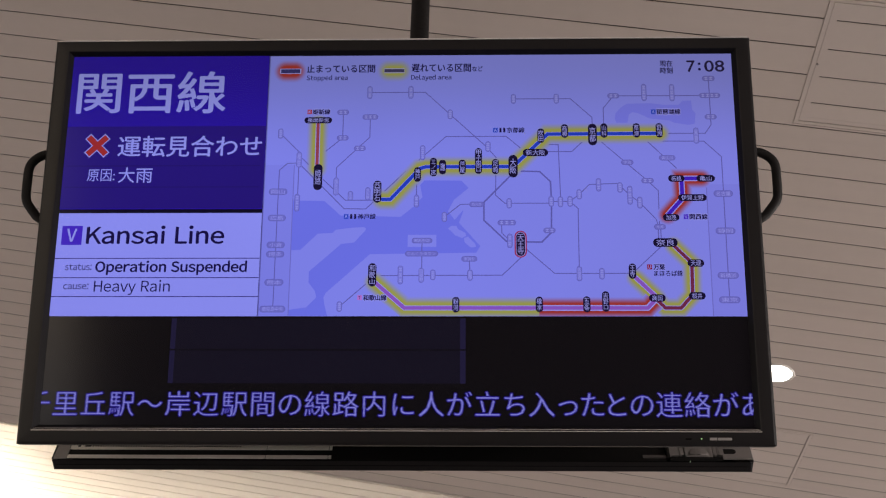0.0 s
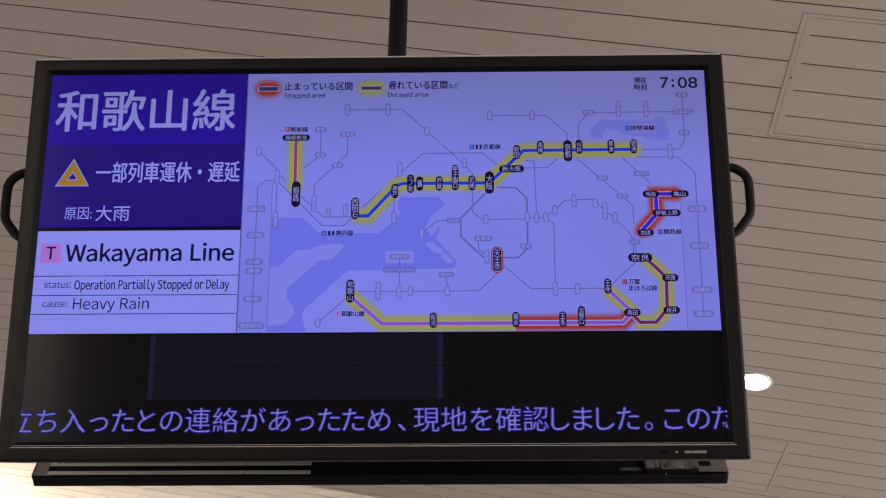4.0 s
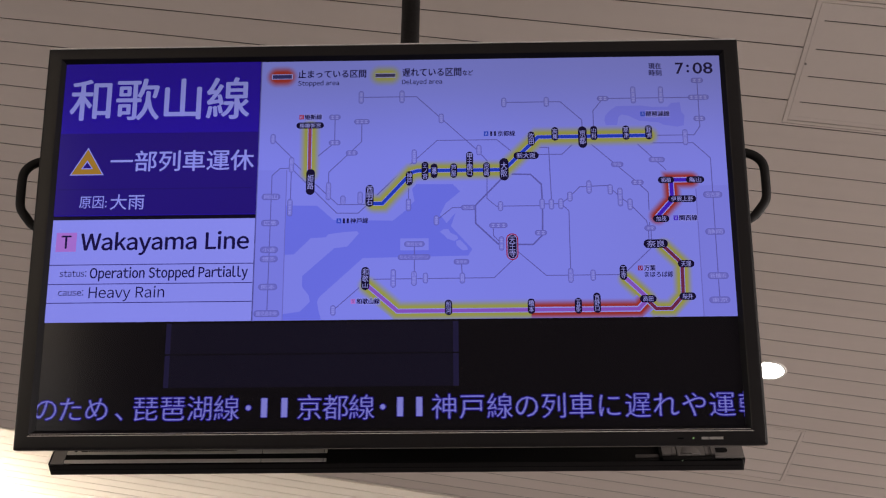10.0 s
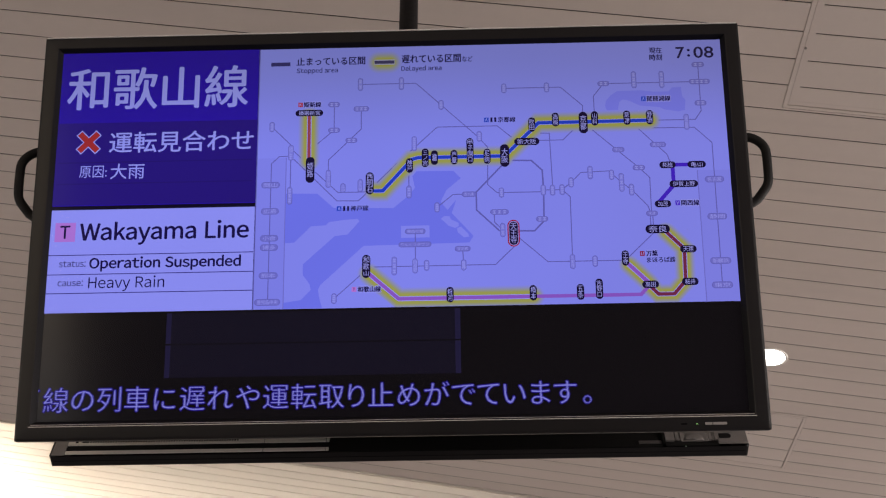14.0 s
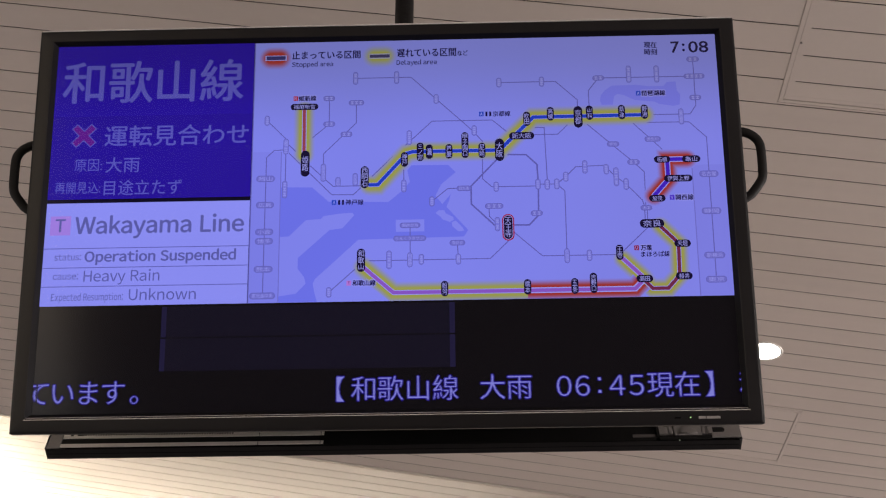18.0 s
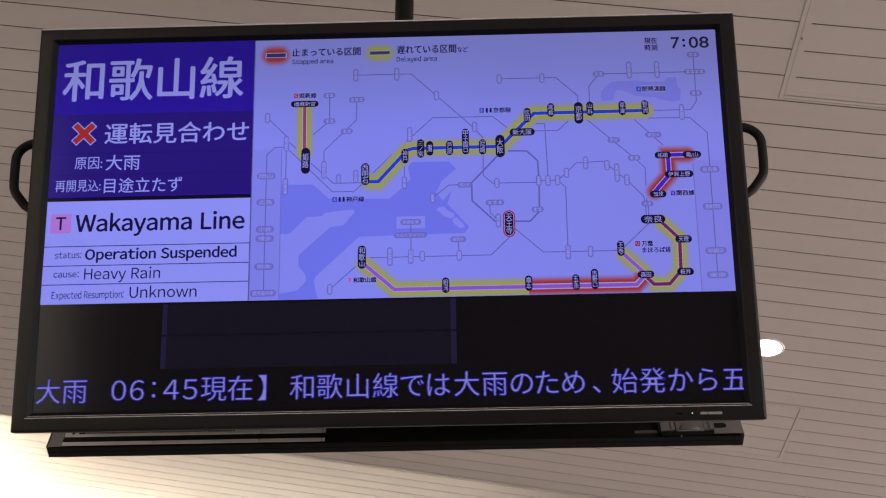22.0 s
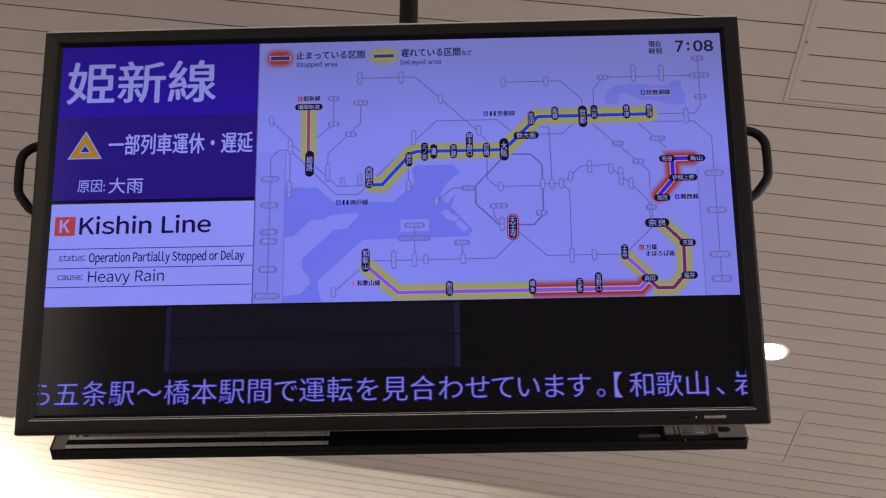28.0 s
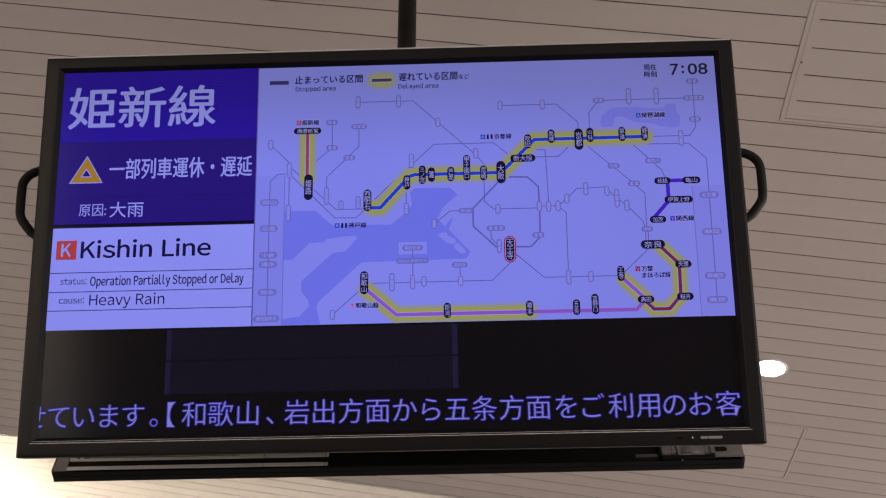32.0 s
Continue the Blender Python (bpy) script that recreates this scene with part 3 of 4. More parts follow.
def strip(bm, points, width, z, slot=0, low=780, caps=True):
    """A mitred band along a polyline, with round ends, cut off at the picture's lower edge."""
    p = [Vector((U(a), V(b))) for a, b in points]
    h = width * K / 2
    left, right = [], []
    for i, q in enumerate(p):
        d0 = (q - p[i - 1]).normalized() if i else (p[1] - q).normalized()
        d1 = (p[i + 1] - q).normalized() if i < len(p) - 1 else d0
        n0, n1 = Vector((-d0.y, d0.x)), Vector((-d1.y, d1.x))
        m = (n0 + n1).normalized()
        m *= h / max(0.4, m.dot(n0))
        left.append(q + m), right.append(q - m)
    floor_v = V(low)

    def vert(q):
        return bm.verts.new((q.x, max(q.y, floor_v), z))
    lv, rv = [vert(q) for q in left], [vert(q) for q in right]
    for a, e, c, d in zip(lv, lv[1:], rv, rv[1:]):
        bm.faces.new((c, d, e, a)).material_index = slot
    for q, d, v0, v1 in ((p[0], p[0] - p[1], lv[0], rv[0]), (p[-1], p[-1] - p[-2], rv[-1], lv[-1])) if caps else ():
        a0 = math.atan2(d.y, d.x)
        cap = [vert(q + Vector((math.cos(a0 + t), math.sin(a0 + t))) * h) for t in (radians(-90 + 180 * k / 8) for k in range(1, 8))]
        bm.faces.new([v0] + cap + [v1]).material_index = slot
    return bm


LETTERS = {}


BEFORE = {"a": .055, "c": .05, "d": .05, "e": .05, "g": .045, "o": .05, "q": .05, "s": .035, "t": .02, "f": .02, "v": .01, "w": .015, "y": .01, "A": .005, "T": .02, "V": 0, "W": .015, "O": .06, "S": .045, "-": .045}
AFTER = {"b": .05, "p": .05, "o": .05, "e": .04, "c": .03, "r": 0, "s": .035, "t": .02, "f": -.01, "k": 0, "v": .01, "w": .015, "y": .01, "K": 0, "L": .02, "R": .03, "P": .04, "D": .055, "O": .06, "S": .04, "A": .005, "T": .02, "V": 0, "W": .015, "-": .045}


def outline(body, weight):
    """The flat outlines of a text at size 1, in the built-in font; Latin words are set from its wide forms, letter by letter."""
    key = (body, weight)
    if key not in LETTERS and body.isascii() is False and body[0] == "M" or body.isascii() and body[0].isalpha() and key not in LETTERS:
        co, faces, x = [], [], 0.0
        for ch in body:
            if ch == " ":
                x += 0.31
                continue
            c1, f1 = outline(chr(ord(ch) + 0xFEE0) if ch.isascii() and ch != "-" else ch, 0.0)
            lo, hi = min(c[0] for c in c1), max(c[0] for c in c1)
            x += BEFORE.get(ch, 0.05 if ch == "\u014d" else 0.085)
            faces += [tuple(i + len(co) for i in f) for f in f1]
            co += [((c[0] - lo + x) * 0.952, c[1] * 0.952, 0.0) for c in c1]
            x += hi - lo + AFTER.get(ch, 0.05 if ch == "\u014d" else 0.08)
        LETTERS[key] = (co, faces)
    if key not in LETTERS:
        c = bpy.data.curves.new("text", "FONT")
        c.body, c.resolution_u, c.offset = body, 3, weight
        ob = bpy.data.objects.new("text", c)
        scene.collection.objects.link(ob)
        me = bpy.data.meshes.new_from_object(ob)
        co = [tuple(v.co) for v in me.vertices]
        LETTERS[key] = (co, [tuple(f.vertices) for f in me.polygons])
        bpy.data.objects.remove(ob), bpy.data.curves.remove(c), bpy.data.meshes.remove(me)
    return LETTERS[key]


def write(bm, body, x0, x1, y0, y1, z, slot=0, weight=0.012, tall=None):
    """Letters that fill the box; tall: height of a capital above the base line y1 in place of y0. Heavy letters are struck several times."""
    if weight > 0.001:
        e = weight * (tall / 0.7 if tall else y1 - y0)
        for k, (dx, dy) in enumerate(((-e, 0), (e, 0), (0, -e * 0.7), (0, e * 0.7))):
            write(bm, body, x0 + e + dx, x1 - e + dx, y0 + dy, y1 + dy, z + 0.00001 * k, slot, 0.0, tall)
        return bm
    co, faces = outline(body, 0.0)
    if not co:
        return bm
    ax, bx = min(c[0] for c in co), max(c[0] for c in co)
    ay, by = min(c[1] for c in co), max(c[1] for c in co)
    sx = (x1 - x0) / (bx - ax)
    if tall:
        sy = tall / 0.70
        vs = [bm.verts.new((U(x0 + (c[0] - ax) * sx), V(y1 - c[1] * sy), z)) for c in co]
    else:
        sy = (y1 - y0) / (by - ay)
        vs = [bm.verts.new((U(x0 + (c[0] - ax) * sx), V(y1 - (c[1] - ay) * sy), z)) for c in co]
    for f in faces:
        try:
            face = bm.faces.new([vs[i] for i in f])
        except ValueError:
            continue
        face.material_index = slot
        if face.calc_area() and (vs[f[1]].co - vs[f[0]].co).cross(vs[f[2]].co - vs[f[0]].co).z < 0:
            face.normal_flip()
    return bm


def lettering(name, body, x0, x1, y0, y1, z, mat, parent, weight=0.012, tall=None, label=""):
    return part(name, write(bmesh.new(), body, x0, x1, y0, y1, z, 0, weight, tall), mat, parent, label)


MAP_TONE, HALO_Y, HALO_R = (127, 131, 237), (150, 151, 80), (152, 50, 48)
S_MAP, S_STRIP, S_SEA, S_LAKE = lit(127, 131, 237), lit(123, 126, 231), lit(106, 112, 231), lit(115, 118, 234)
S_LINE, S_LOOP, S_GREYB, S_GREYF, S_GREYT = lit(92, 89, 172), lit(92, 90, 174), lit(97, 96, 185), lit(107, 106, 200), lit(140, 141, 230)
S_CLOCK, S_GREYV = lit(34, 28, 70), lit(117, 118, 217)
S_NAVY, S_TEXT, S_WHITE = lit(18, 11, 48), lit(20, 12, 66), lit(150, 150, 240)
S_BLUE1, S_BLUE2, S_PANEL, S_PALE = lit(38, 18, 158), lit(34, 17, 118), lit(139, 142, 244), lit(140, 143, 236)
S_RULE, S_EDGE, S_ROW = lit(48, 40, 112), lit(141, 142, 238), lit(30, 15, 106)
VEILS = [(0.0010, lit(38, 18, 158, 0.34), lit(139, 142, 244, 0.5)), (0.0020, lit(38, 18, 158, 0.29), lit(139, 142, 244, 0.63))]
BASE = FACE
map_panel = part("map_panel", plate(bmesh.new(), 578, 1920, 0, 780, BASE), S_MAP, display, "lit route map of the rail network in pale violet")
for x0, x1, y0 in ((581, 662, 338), (1829, 1919, 400)):
    part("map_margin", plate(bmesh.new(), x0, x1, y0, 779, BASE + 0.0001), S_STRIP, map_panel)
for x, y0 in ((579.5, 0), (663, 338), (1828, 400)):
    part("border_line", plate(bmesh.new(), x - 1.3, x + 1.3, y0, 779, BASE + 0.0002), S_LINE if x < 600 else S_GREYF, map_panel)

SEA_NORTH = [(664, 445), (753, 447), (800, 490), (969, 494), (1005, 464), (1030, 436), (1023, 401), (1033, 386), (1139, 387), (1160, 409), (1119, 444), (1102, 478), (1121, 503), (1146, 473), (1140, 493), (1133, 512), (1193, 580), (1181, 599), (885, 603), (765, 714), (759, 727), (763, 750), (771, 779)]
SEA_SOUTH = [(664, 779), (664, 762), (712, 755), (739, 727), (735, 709), (716, 684), (716, 653), (804, 573), (840, 569), (873, 531), (868, 524), (831, 526), (787, 532), (779, 541), (737, 543), (690, 590), (664, 591)]
part("sea", polygon(SEA_NORTH + SEA_SOUTH, BASE + 0.0003), S_SEA, map_panel, "violet-blue bay")
LAKE = [(1578, 200), (1581, 184), (1595, 168), (1614, 155), (1684, 154), (1718, 159), (1762, 159), (1773, 147), (1798, 146), (1800, 174), (1809, 186), (1805, 217), (1787, 221), (1746, 214), (1734, 207), (1678, 201), (1647, 185), (1629, 181), (1619, 188), (1614, 214), (1604, 222), (1583, 216)]
part("lake", polygon(LAKE, BASE + 0.0003), S_LAKE, map_panel, "violet-blue lake")
part("island", polygon([(1102, 529), (1111, 521), (1126, 521), (1131, 531), (1151, 541), (1153, 550), (1142, 556), (1123, 549), (1112, 537)], BASE + 0.0004), S_MAP, map_panel)
part("island", polygon([(1147, 557), (1158, 552), (1178, 573), (1181, 582), (1166, 584), (1149, 569)], BASE + 0.0004), S_MAP, map_panel)
part("island", plate(bmesh.new(), 990, 1070, 547, 582, BASE + 0.0004), S_MAP, map_panel)

# pale lines that run normally
for pts in ([(874, 117), (1035, 117), (1208, 283), (1238, 318), (1236, 431), (1262, 455), (1385, 455)], [(799, 178), (799, 257), (743, 305)],
            [(877, 193), (877, 255), (784, 347), (784, 404)], [(620, 243), (676, 300), (676, 430)], [(685, 319), (730, 364)], [(669, 333), (643, 334), (621, 355), (620, 760)],
            [(1320, 301), (1267, 254), (1095, 254), (977, 364), (894, 446)], [(1289, 139), (1452, 139), (1513, 197), (1513, 240)], [(1576, 131), (1546, 169), (1546, 238)],
            [(1576, 131), (1852, 131)], [(1851, 78), (1851, 221), (1833, 247), (1703, 247)], [(1513, 269), (1828, 271), (1875, 318), (1874, 734)],
            [(1530, 265), (1600, 330), (1664, 389), (1693, 419), (1692, 530)], [(1670, 273), (1745, 350), (1757, 383)], [(1384, 301), (1453, 301), (1485, 270)],
            [(1366, 284), (1391, 279), (1415, 280), (1419, 450)], [(1392, 450), (1445, 450), (1471, 429), (1500, 400), (1579, 397), (1613, 432), (1640, 454), (1683, 502), (1690, 525)]):
    part("pale_route", strip(bmesh.new(), pts, 2.6, BASE + 0.00097), S_LINE, map_panel)
for pts in ([(685, 343), (809, 470), (870, 471), (902, 440)], [(747, 383), (812, 445), (894, 445)], [(1013, 369), (1013, 448)], [(1092, 495), (1137, 458), (1183, 457)],
            [(1030, 564), (1030, 664)], [(893, 665), (1253, 664), (1305, 614)], [(882, 683), (804, 753)], [(1162, 617), (1164, 664)], [(1252, 512), (1253, 542), (1275, 565)],
            [(1305, 575), (1398, 659), (1612, 659), (1706, 571)], [(1445, 450), (1467, 471), (1466, 660)], [(1688, 525), (1688, 571)], [(1695, 525), (1695, 571)]):
    part("pale_route", strip(bmesh.new(), pts, 2.6, BASE + 0.00097), S_LINE, map_panel)
for pts in ([(1286, 359), (1361, 361), (1391, 391), (1393, 450)], [(1286, 365), (1203, 452), (1203, 505), (1266, 567)], [(1305, 568), (1364, 569), (1391, 541), (1393, 450)]):
    part("loop_route", strip(bmesh.new(), pts, 4.6, BASE + 0.00097), S_LOOP, map_panel)


def pale_badge(x, y, w, h, name=""):
    """A station that runs normally: a washed-out badge; its name where it can be read, else bars."""
    bm = pill(pill(bmesh.new(), x, y, w, h, BASE + 0.00102, 0), x, y, w, h, BASE + 0.00106, 1 if h < 17 or h == 19 else 3, 2.0)
    z = BASE + 0.0011
    if name and w > h:
        write(bm, name, x - w / 2 + 7, x + w / 2 - 7, y - h / 2 + 3, y + h / 2 - 3, z, 2, 0.01)
    elif name:
        step = (h - 8) / len(name)
        for k, ch in enumerate(name):
            write(bm, ch, x - 5.5, x + 5.5, y - h / 2 + 4 + step * (k + 0.06), y - h / 2 + 4 + step * (k + 0.94), z, 2, 0.01)
    else:
        n = max(2, round(max(w, h) / 17))
        for k in range(n):
            o = (k - (n - 1) / 2) * (max(w, h) - 8) / n
            if w > h:
                plate(bm, x + o - 1, x + o + 1, y - 4.6, y + 4.6, z + 0.00002, 2)
            else:
                plate(bm, x - 1, x + 1, y + o - 4.6, y + o + 4.6, z + 0.00002, 2)
            for j in (-1, 1):
                if w > h:
                    plate(bm, x + o - 4, x + o + 4, y + 3.2 * j - 1.4, y + 3.2 * j + 1.4, z, 2)
                else:
                    plate(bm, x - 4, x + 4, y + o + 3.2 * j - 1.4, y + o + 3.2 * j + 1.4, z, 2)
    part("pale_station_badge", bm, (S_GREYB, S_GREYF, S_GREYT, S_GREYV), map_panel)


for x, y, h in ((874, 117, 40), (993, 117, 40), (1107, 186, 30), (620, 243, 31), (1029, 303, 45), (1215, 285, 32), (1289, 139, 30), (1412, 139, 31), (1664, 121, 53), (1744, 122, 53),
                (1274, 455, 30), (1392, 450, 32), (1418, 451, 32), (1445, 450, 32), (1471, 429, 30), (1526, 401, 40), (1586, 409, 31), (1613, 432, 56), (1640, 454, 35)):
    pale_badge(x, y, 15, h)
for x, y, h, name in ((675, 452, 52, ""), (676, 323, 48, "相生"), (784, 404, 54, "加古川"), (826, 432, 29, "土山"), (875, 426, 39, "大久保"), (1013, 448, 38, ""), (1092, 495, 30, ""), (1807, 254, 49, "米原"), (971, 663, 54, ""), (1029, 664, 43, "日根野"), (1061, 663, 31, ""), (1164, 664, 32, "鳳"), (1275, 565, 42, ""), (1466, 660, 43, "久宝寺"), (1528, 660, 33, ""), (804, 753, 30, "")):
    pale_badge(x, y, 15, h, name)
for x, y, w, name in ((798, 178, 34, ""), (799, 257, 34, ""), (877, 193, 45, ""), (849, 289, 34, ""), (1576, 131, 34, ""), (1852, 131, 60, ""), (1851, 78, 36, ""), (1851, 197, 34, ""), (1609, 334, 35, "宇治"), (1664, 389, 35, ""), (1722, 321, 46, "貴生川"),
                      (1183, 458, 42, "西九条"), (1030, 564, 58, "関西空港"), (1029, 602, 92, "りんくうタウン"), (1162, 617, 44, "東羽衣"), (1386, 535, 34, ""), (1267, 512, 52, ""), (1693, 525, 33, "木津")):
    pale_badge(x, y, w, 16, name)
for x, y, w, name in ((620, 419, 53, "岡山"), (620, 497, 51, "広島"), (620, 576, 51, "小倉"), (620, 603, 51, "博多"), (620, 684, 53, "熊本"), (619, 760, 72, "鹿児島中央"), (1874, 428, 54, "名古屋"), (1874, 537, 55, "静岡"), (1874, 665, 58, "新横浜"), (1874, 734, 58, "東京")):
    pale_badge(x, y, w, 19, name)

# routes with delays (yellow halo) and stopped routes (red halo)
TOKAIDO = [(916, 443), (939, 443), (1022, 351), (1039, 346), (1286, 346), (1385, 248), (1703, 247)]
KISHIN = [(727, 213), (728, 350)]
KISEI = [(900, 684), (983, 757), (1354, 757)]
OJI = [(1621, 672), (1667, 718), (1676, 728)]
NARA = [(1729, 580), (1776, 629), (1774, 720), (1741, 757), (1698, 757), (1677, 735)]
KANSAI = [(1815, 383), (1759, 383), (1759, 443), (1716, 491)]
KISEI_STOPPED = [(1354, 757), (1650, 757), (1668, 738)]
STEPS = 10


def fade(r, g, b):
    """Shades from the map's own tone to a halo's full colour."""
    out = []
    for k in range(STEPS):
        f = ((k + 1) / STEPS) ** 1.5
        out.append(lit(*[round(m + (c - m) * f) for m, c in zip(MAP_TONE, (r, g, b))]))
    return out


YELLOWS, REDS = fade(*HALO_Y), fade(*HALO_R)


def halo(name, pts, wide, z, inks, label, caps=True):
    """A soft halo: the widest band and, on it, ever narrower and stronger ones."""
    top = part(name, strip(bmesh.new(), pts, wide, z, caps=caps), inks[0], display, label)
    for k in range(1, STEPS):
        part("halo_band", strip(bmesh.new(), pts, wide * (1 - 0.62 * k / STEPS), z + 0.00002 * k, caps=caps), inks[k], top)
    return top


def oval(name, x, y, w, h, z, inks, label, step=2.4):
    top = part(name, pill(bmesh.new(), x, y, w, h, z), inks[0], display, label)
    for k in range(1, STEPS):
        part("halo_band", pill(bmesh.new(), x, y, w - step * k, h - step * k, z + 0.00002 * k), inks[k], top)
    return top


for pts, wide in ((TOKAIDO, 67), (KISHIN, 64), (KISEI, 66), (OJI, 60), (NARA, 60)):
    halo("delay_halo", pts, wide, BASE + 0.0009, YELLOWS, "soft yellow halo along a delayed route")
for pts, w, mat, casing in ((TOKAIDO, 10, lit(30, 58, 190), 12.5), (KISHIN, 9, lit(142, 60, 82), 13), (KISEI, 10, lit(132, 82, 192), 13.5), (OJI, 10, lit(132, 82, 192), 14), (NARA, 9.5, lit(106, 37, 72), 13), (KANSAI, 11, lit(62, 30, 190), 0), (KISEI_STOPPED, 10, lit(132, 82, 192), 0)):
    if casing:
        part("route_casing", strip(bmesh.new(), pts, casing, BASE + 0.00135), S_WHITE, map_panel)
    part("route_line", strip(bmesh.new(), pts, w, BASE + 0.0016), mat, map_panel)
STOP_MARKS = []
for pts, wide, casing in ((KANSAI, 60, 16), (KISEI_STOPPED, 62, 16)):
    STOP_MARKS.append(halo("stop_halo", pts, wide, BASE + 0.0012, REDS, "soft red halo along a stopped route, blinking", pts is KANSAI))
    part("route_casing", strip(bmesh.new(), pts, casing, BASE + 0.0015), S_WHITE, STOP_MARKS[-1])


def badge(x, y, w, h, name):
    """A station on a disturbed route: navy badge with white name, upright or level."""
    bm = pill(bmesh.new(), x, y, w, h, BASE + 0.0018, 0)
    z = BASE + 0.0019
    if w > h:
        write(bm, name, x - w / 2 + 9, x + w / 2 - 9, y - h / 2 + 3, y + h / 2 - 3, z, 1, 0.005)
    else:
        n = len(name)
        step = min((h - 9) / n, 22.5)
        for k, ch in enumerate(name):
            yc = y + step * (k + 0.5 - n / 2)
            half = min(w / 2 - 3.0, 8.8)
            if ch in "三ノ口山":
                write(bm, ch, x - half + 1, x + half - 1, yc - step * 0.38, yc + step * 0.38, z, 1, 0.005)
            else:
                write(bm, ch, x - half, x + half, yc - step * 0.48, yc + step * 0.48, z, 1, 0.005)
    part("station_badge", bm, (S_NAVY, lit(146, 146, 226)), map_panel, "navy station badge with pale lettering")


for x, y, w, h, name in ((1366, 253, 20, 44, "吹田"), (1434, 239, 20, 42, "高槻"), (1513, 250, 25, 66, "京都"), (1546, 238, 20, 44, "山科"), (1638, 238, 20, 44, "草津"), (1703, 238, 20, 44, "野洲"), (1350, 304, 72, 22, "新大阪"), (1286, 345, 26, 68, "大阪"),
                         (1236, 346, 20, 46, "尼崎"), (1188, 329, 20, 78, "甲子園口"), (1142, 347, 20, 44, "芦屋"), (1086, 347, 20, 44, "灘"), (1060, 347, 20, 56, "三ノ宮"), (1015, 369, 20, 44, "神戸")):
    badge(x, y, w, h, name)
for x, y, w, h, name in ((902, 420, 23, 66, "西明石"), (732, 376, 25, 78, "姫路"), (727, 203, 80, 19, "播磨新宮"), (893, 663, 23, 67, "和歌山"), (1125, 748, 20, 44, "粉河"), (1354, 747, 20, 44, "橋本"), (1484, 747, 20, 45, "五条"), (1536, 739, 20, 58, "吉野口"),
                         (1612, 653, 20, 44, "王寺"), (1677, 729, 46, 21, "高田"), (1786, 723, 46, 21, "桜井"), (1787, 630, 46, 21, "天理"), (1706, 571, 68, 25, "奈良"), (1725, 498, 46, 20, "加茂"), (1787, 440, 80, 20, "伊賀上野")):
    badge(x, y, w, h, name)
for x, y, w, h, name in ((1745, 383, 46, 20, "柘植"), (1827, 383, 52, 20, "亀山")):
    badge(x, y, w, h, name)
part("ring_badge", pill(pill(bmesh.new(), 1305, 575, 34, 78, BASE + 0.0015, 0), 1305, 575, 34, 78, BASE + 0.0016, 1, 3.5), (lit(150, 30, 62), S_WHITE), map_panel, "red ring round the badge of this station")
badge(1305, 575, 24, 68, "天王寺")

# names of the lines, legend and clock
for x0, xt, x1, y, letter, name, col in ((695, 710, 761, 177, "K", "姫新線", lit(162, 46, 66)), (1682, 1697, 1766, 181, "A", "琵琶湖線", lit(34, 66, 190)), (1760, 1776, 1827, 496, "V", "関西線", lit(70, 40, 196)), (853, 869, 934, 728, "T", "和歌山線", lit(176, 112, 208)), (1653, 1670, 1702, 641, "U", "万葉", lit(132, 26, 62))):
    part("line_symbol", write(plate(bmesh.new(), x0, x0 + 13, y - 7, y + 7, BASE + 0.0018), letter, x0 + 3, x0 + 10, y - 4.5, y + 4.5, BASE + 0.00185, 1, 0.012), (col, S_TEXT if letter == "T" else S_WHITE), map_panel)
    part("name_edge", write(bmesh.new(), name, xt - 2, x1 + 2, y - 10, y + 10, BASE + 0.00176, 0, 0.12), S_EDGE, map_panel)
    lettering("line_name", name, xt, x1, y - 8, y + 8, BASE + 0.0018, S_TEXT, map_panel, 0.036)
lettering("line_name", "まほろば線", 1671, 1751, 651, 667, BASE + 0.0009, S_TEXT, map_panel, 0.026)
for x0, y, name in ((1230, 235, "京都線"), (809, 493, "神戸線")):
    part("line_symbol", write(plate(bmesh.new(), x0, x0 + 13, y - 7, y + 7, BASE + 0.0009), "A", x0 + 3, x0 + 10, y - 4.5, y + 4.5, BASE + 0.001, 1, 0.02), (lit(34, 66, 190), S_WHITE), map_panel)
    for q in (x0 + 17, x0 + 28):
        part("company_mark", plate(bmesh.new(), q + 1, q + 7, y - 7, y + 7, BASE + 0.0009), S_TEXT, map_panel)
    lettering("line_name", name, x0 + 39, x0 + 90, y - 8, y + 8, BASE + 0.0009, S_TEXT, map_panel, 0.026)
part("legend_bar", plate(bmesh.new(), 613, 669, 43, 55, BASE + 0.0016), lit(50, 47, 108), map_panel)
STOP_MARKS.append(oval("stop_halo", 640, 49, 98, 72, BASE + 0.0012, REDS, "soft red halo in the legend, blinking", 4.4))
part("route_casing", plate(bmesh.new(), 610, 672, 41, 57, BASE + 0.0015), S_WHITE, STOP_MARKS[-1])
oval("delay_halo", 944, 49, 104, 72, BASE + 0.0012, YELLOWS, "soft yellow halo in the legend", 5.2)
part("route_casing", plate(bmesh.new(), 914, 974, 41, 57, BASE + 0.0015), lit(150, 150, 192), map_panel)
part("legend_bar", plate(bmesh.new(), 915, 973, 44, 54, BASE + 0.0016), lit(58, 54, 96), map_panel)
lettering("legend_lettering", "止まっている区間", 687, 888, 29, 54, BASE + 0.0009, S_TEXT, map_panel, 0.026)
lettering("legend_lettering", "Stopped area", 688, 808, 0, 77, BASE + 0.0009, S_TEXT, map_panel, 0.015, 14)
lettering("legend_lettering", "遅れている区間", 993, 1167, 28, 53, BASE + 0.0009, S_TEXT, map_panel, 0.026)
lettering("legend_lettering", "など", 1170, 1201, 36, 52, BASE + 0.0009, S_TEXT, map_panel, 0.026)
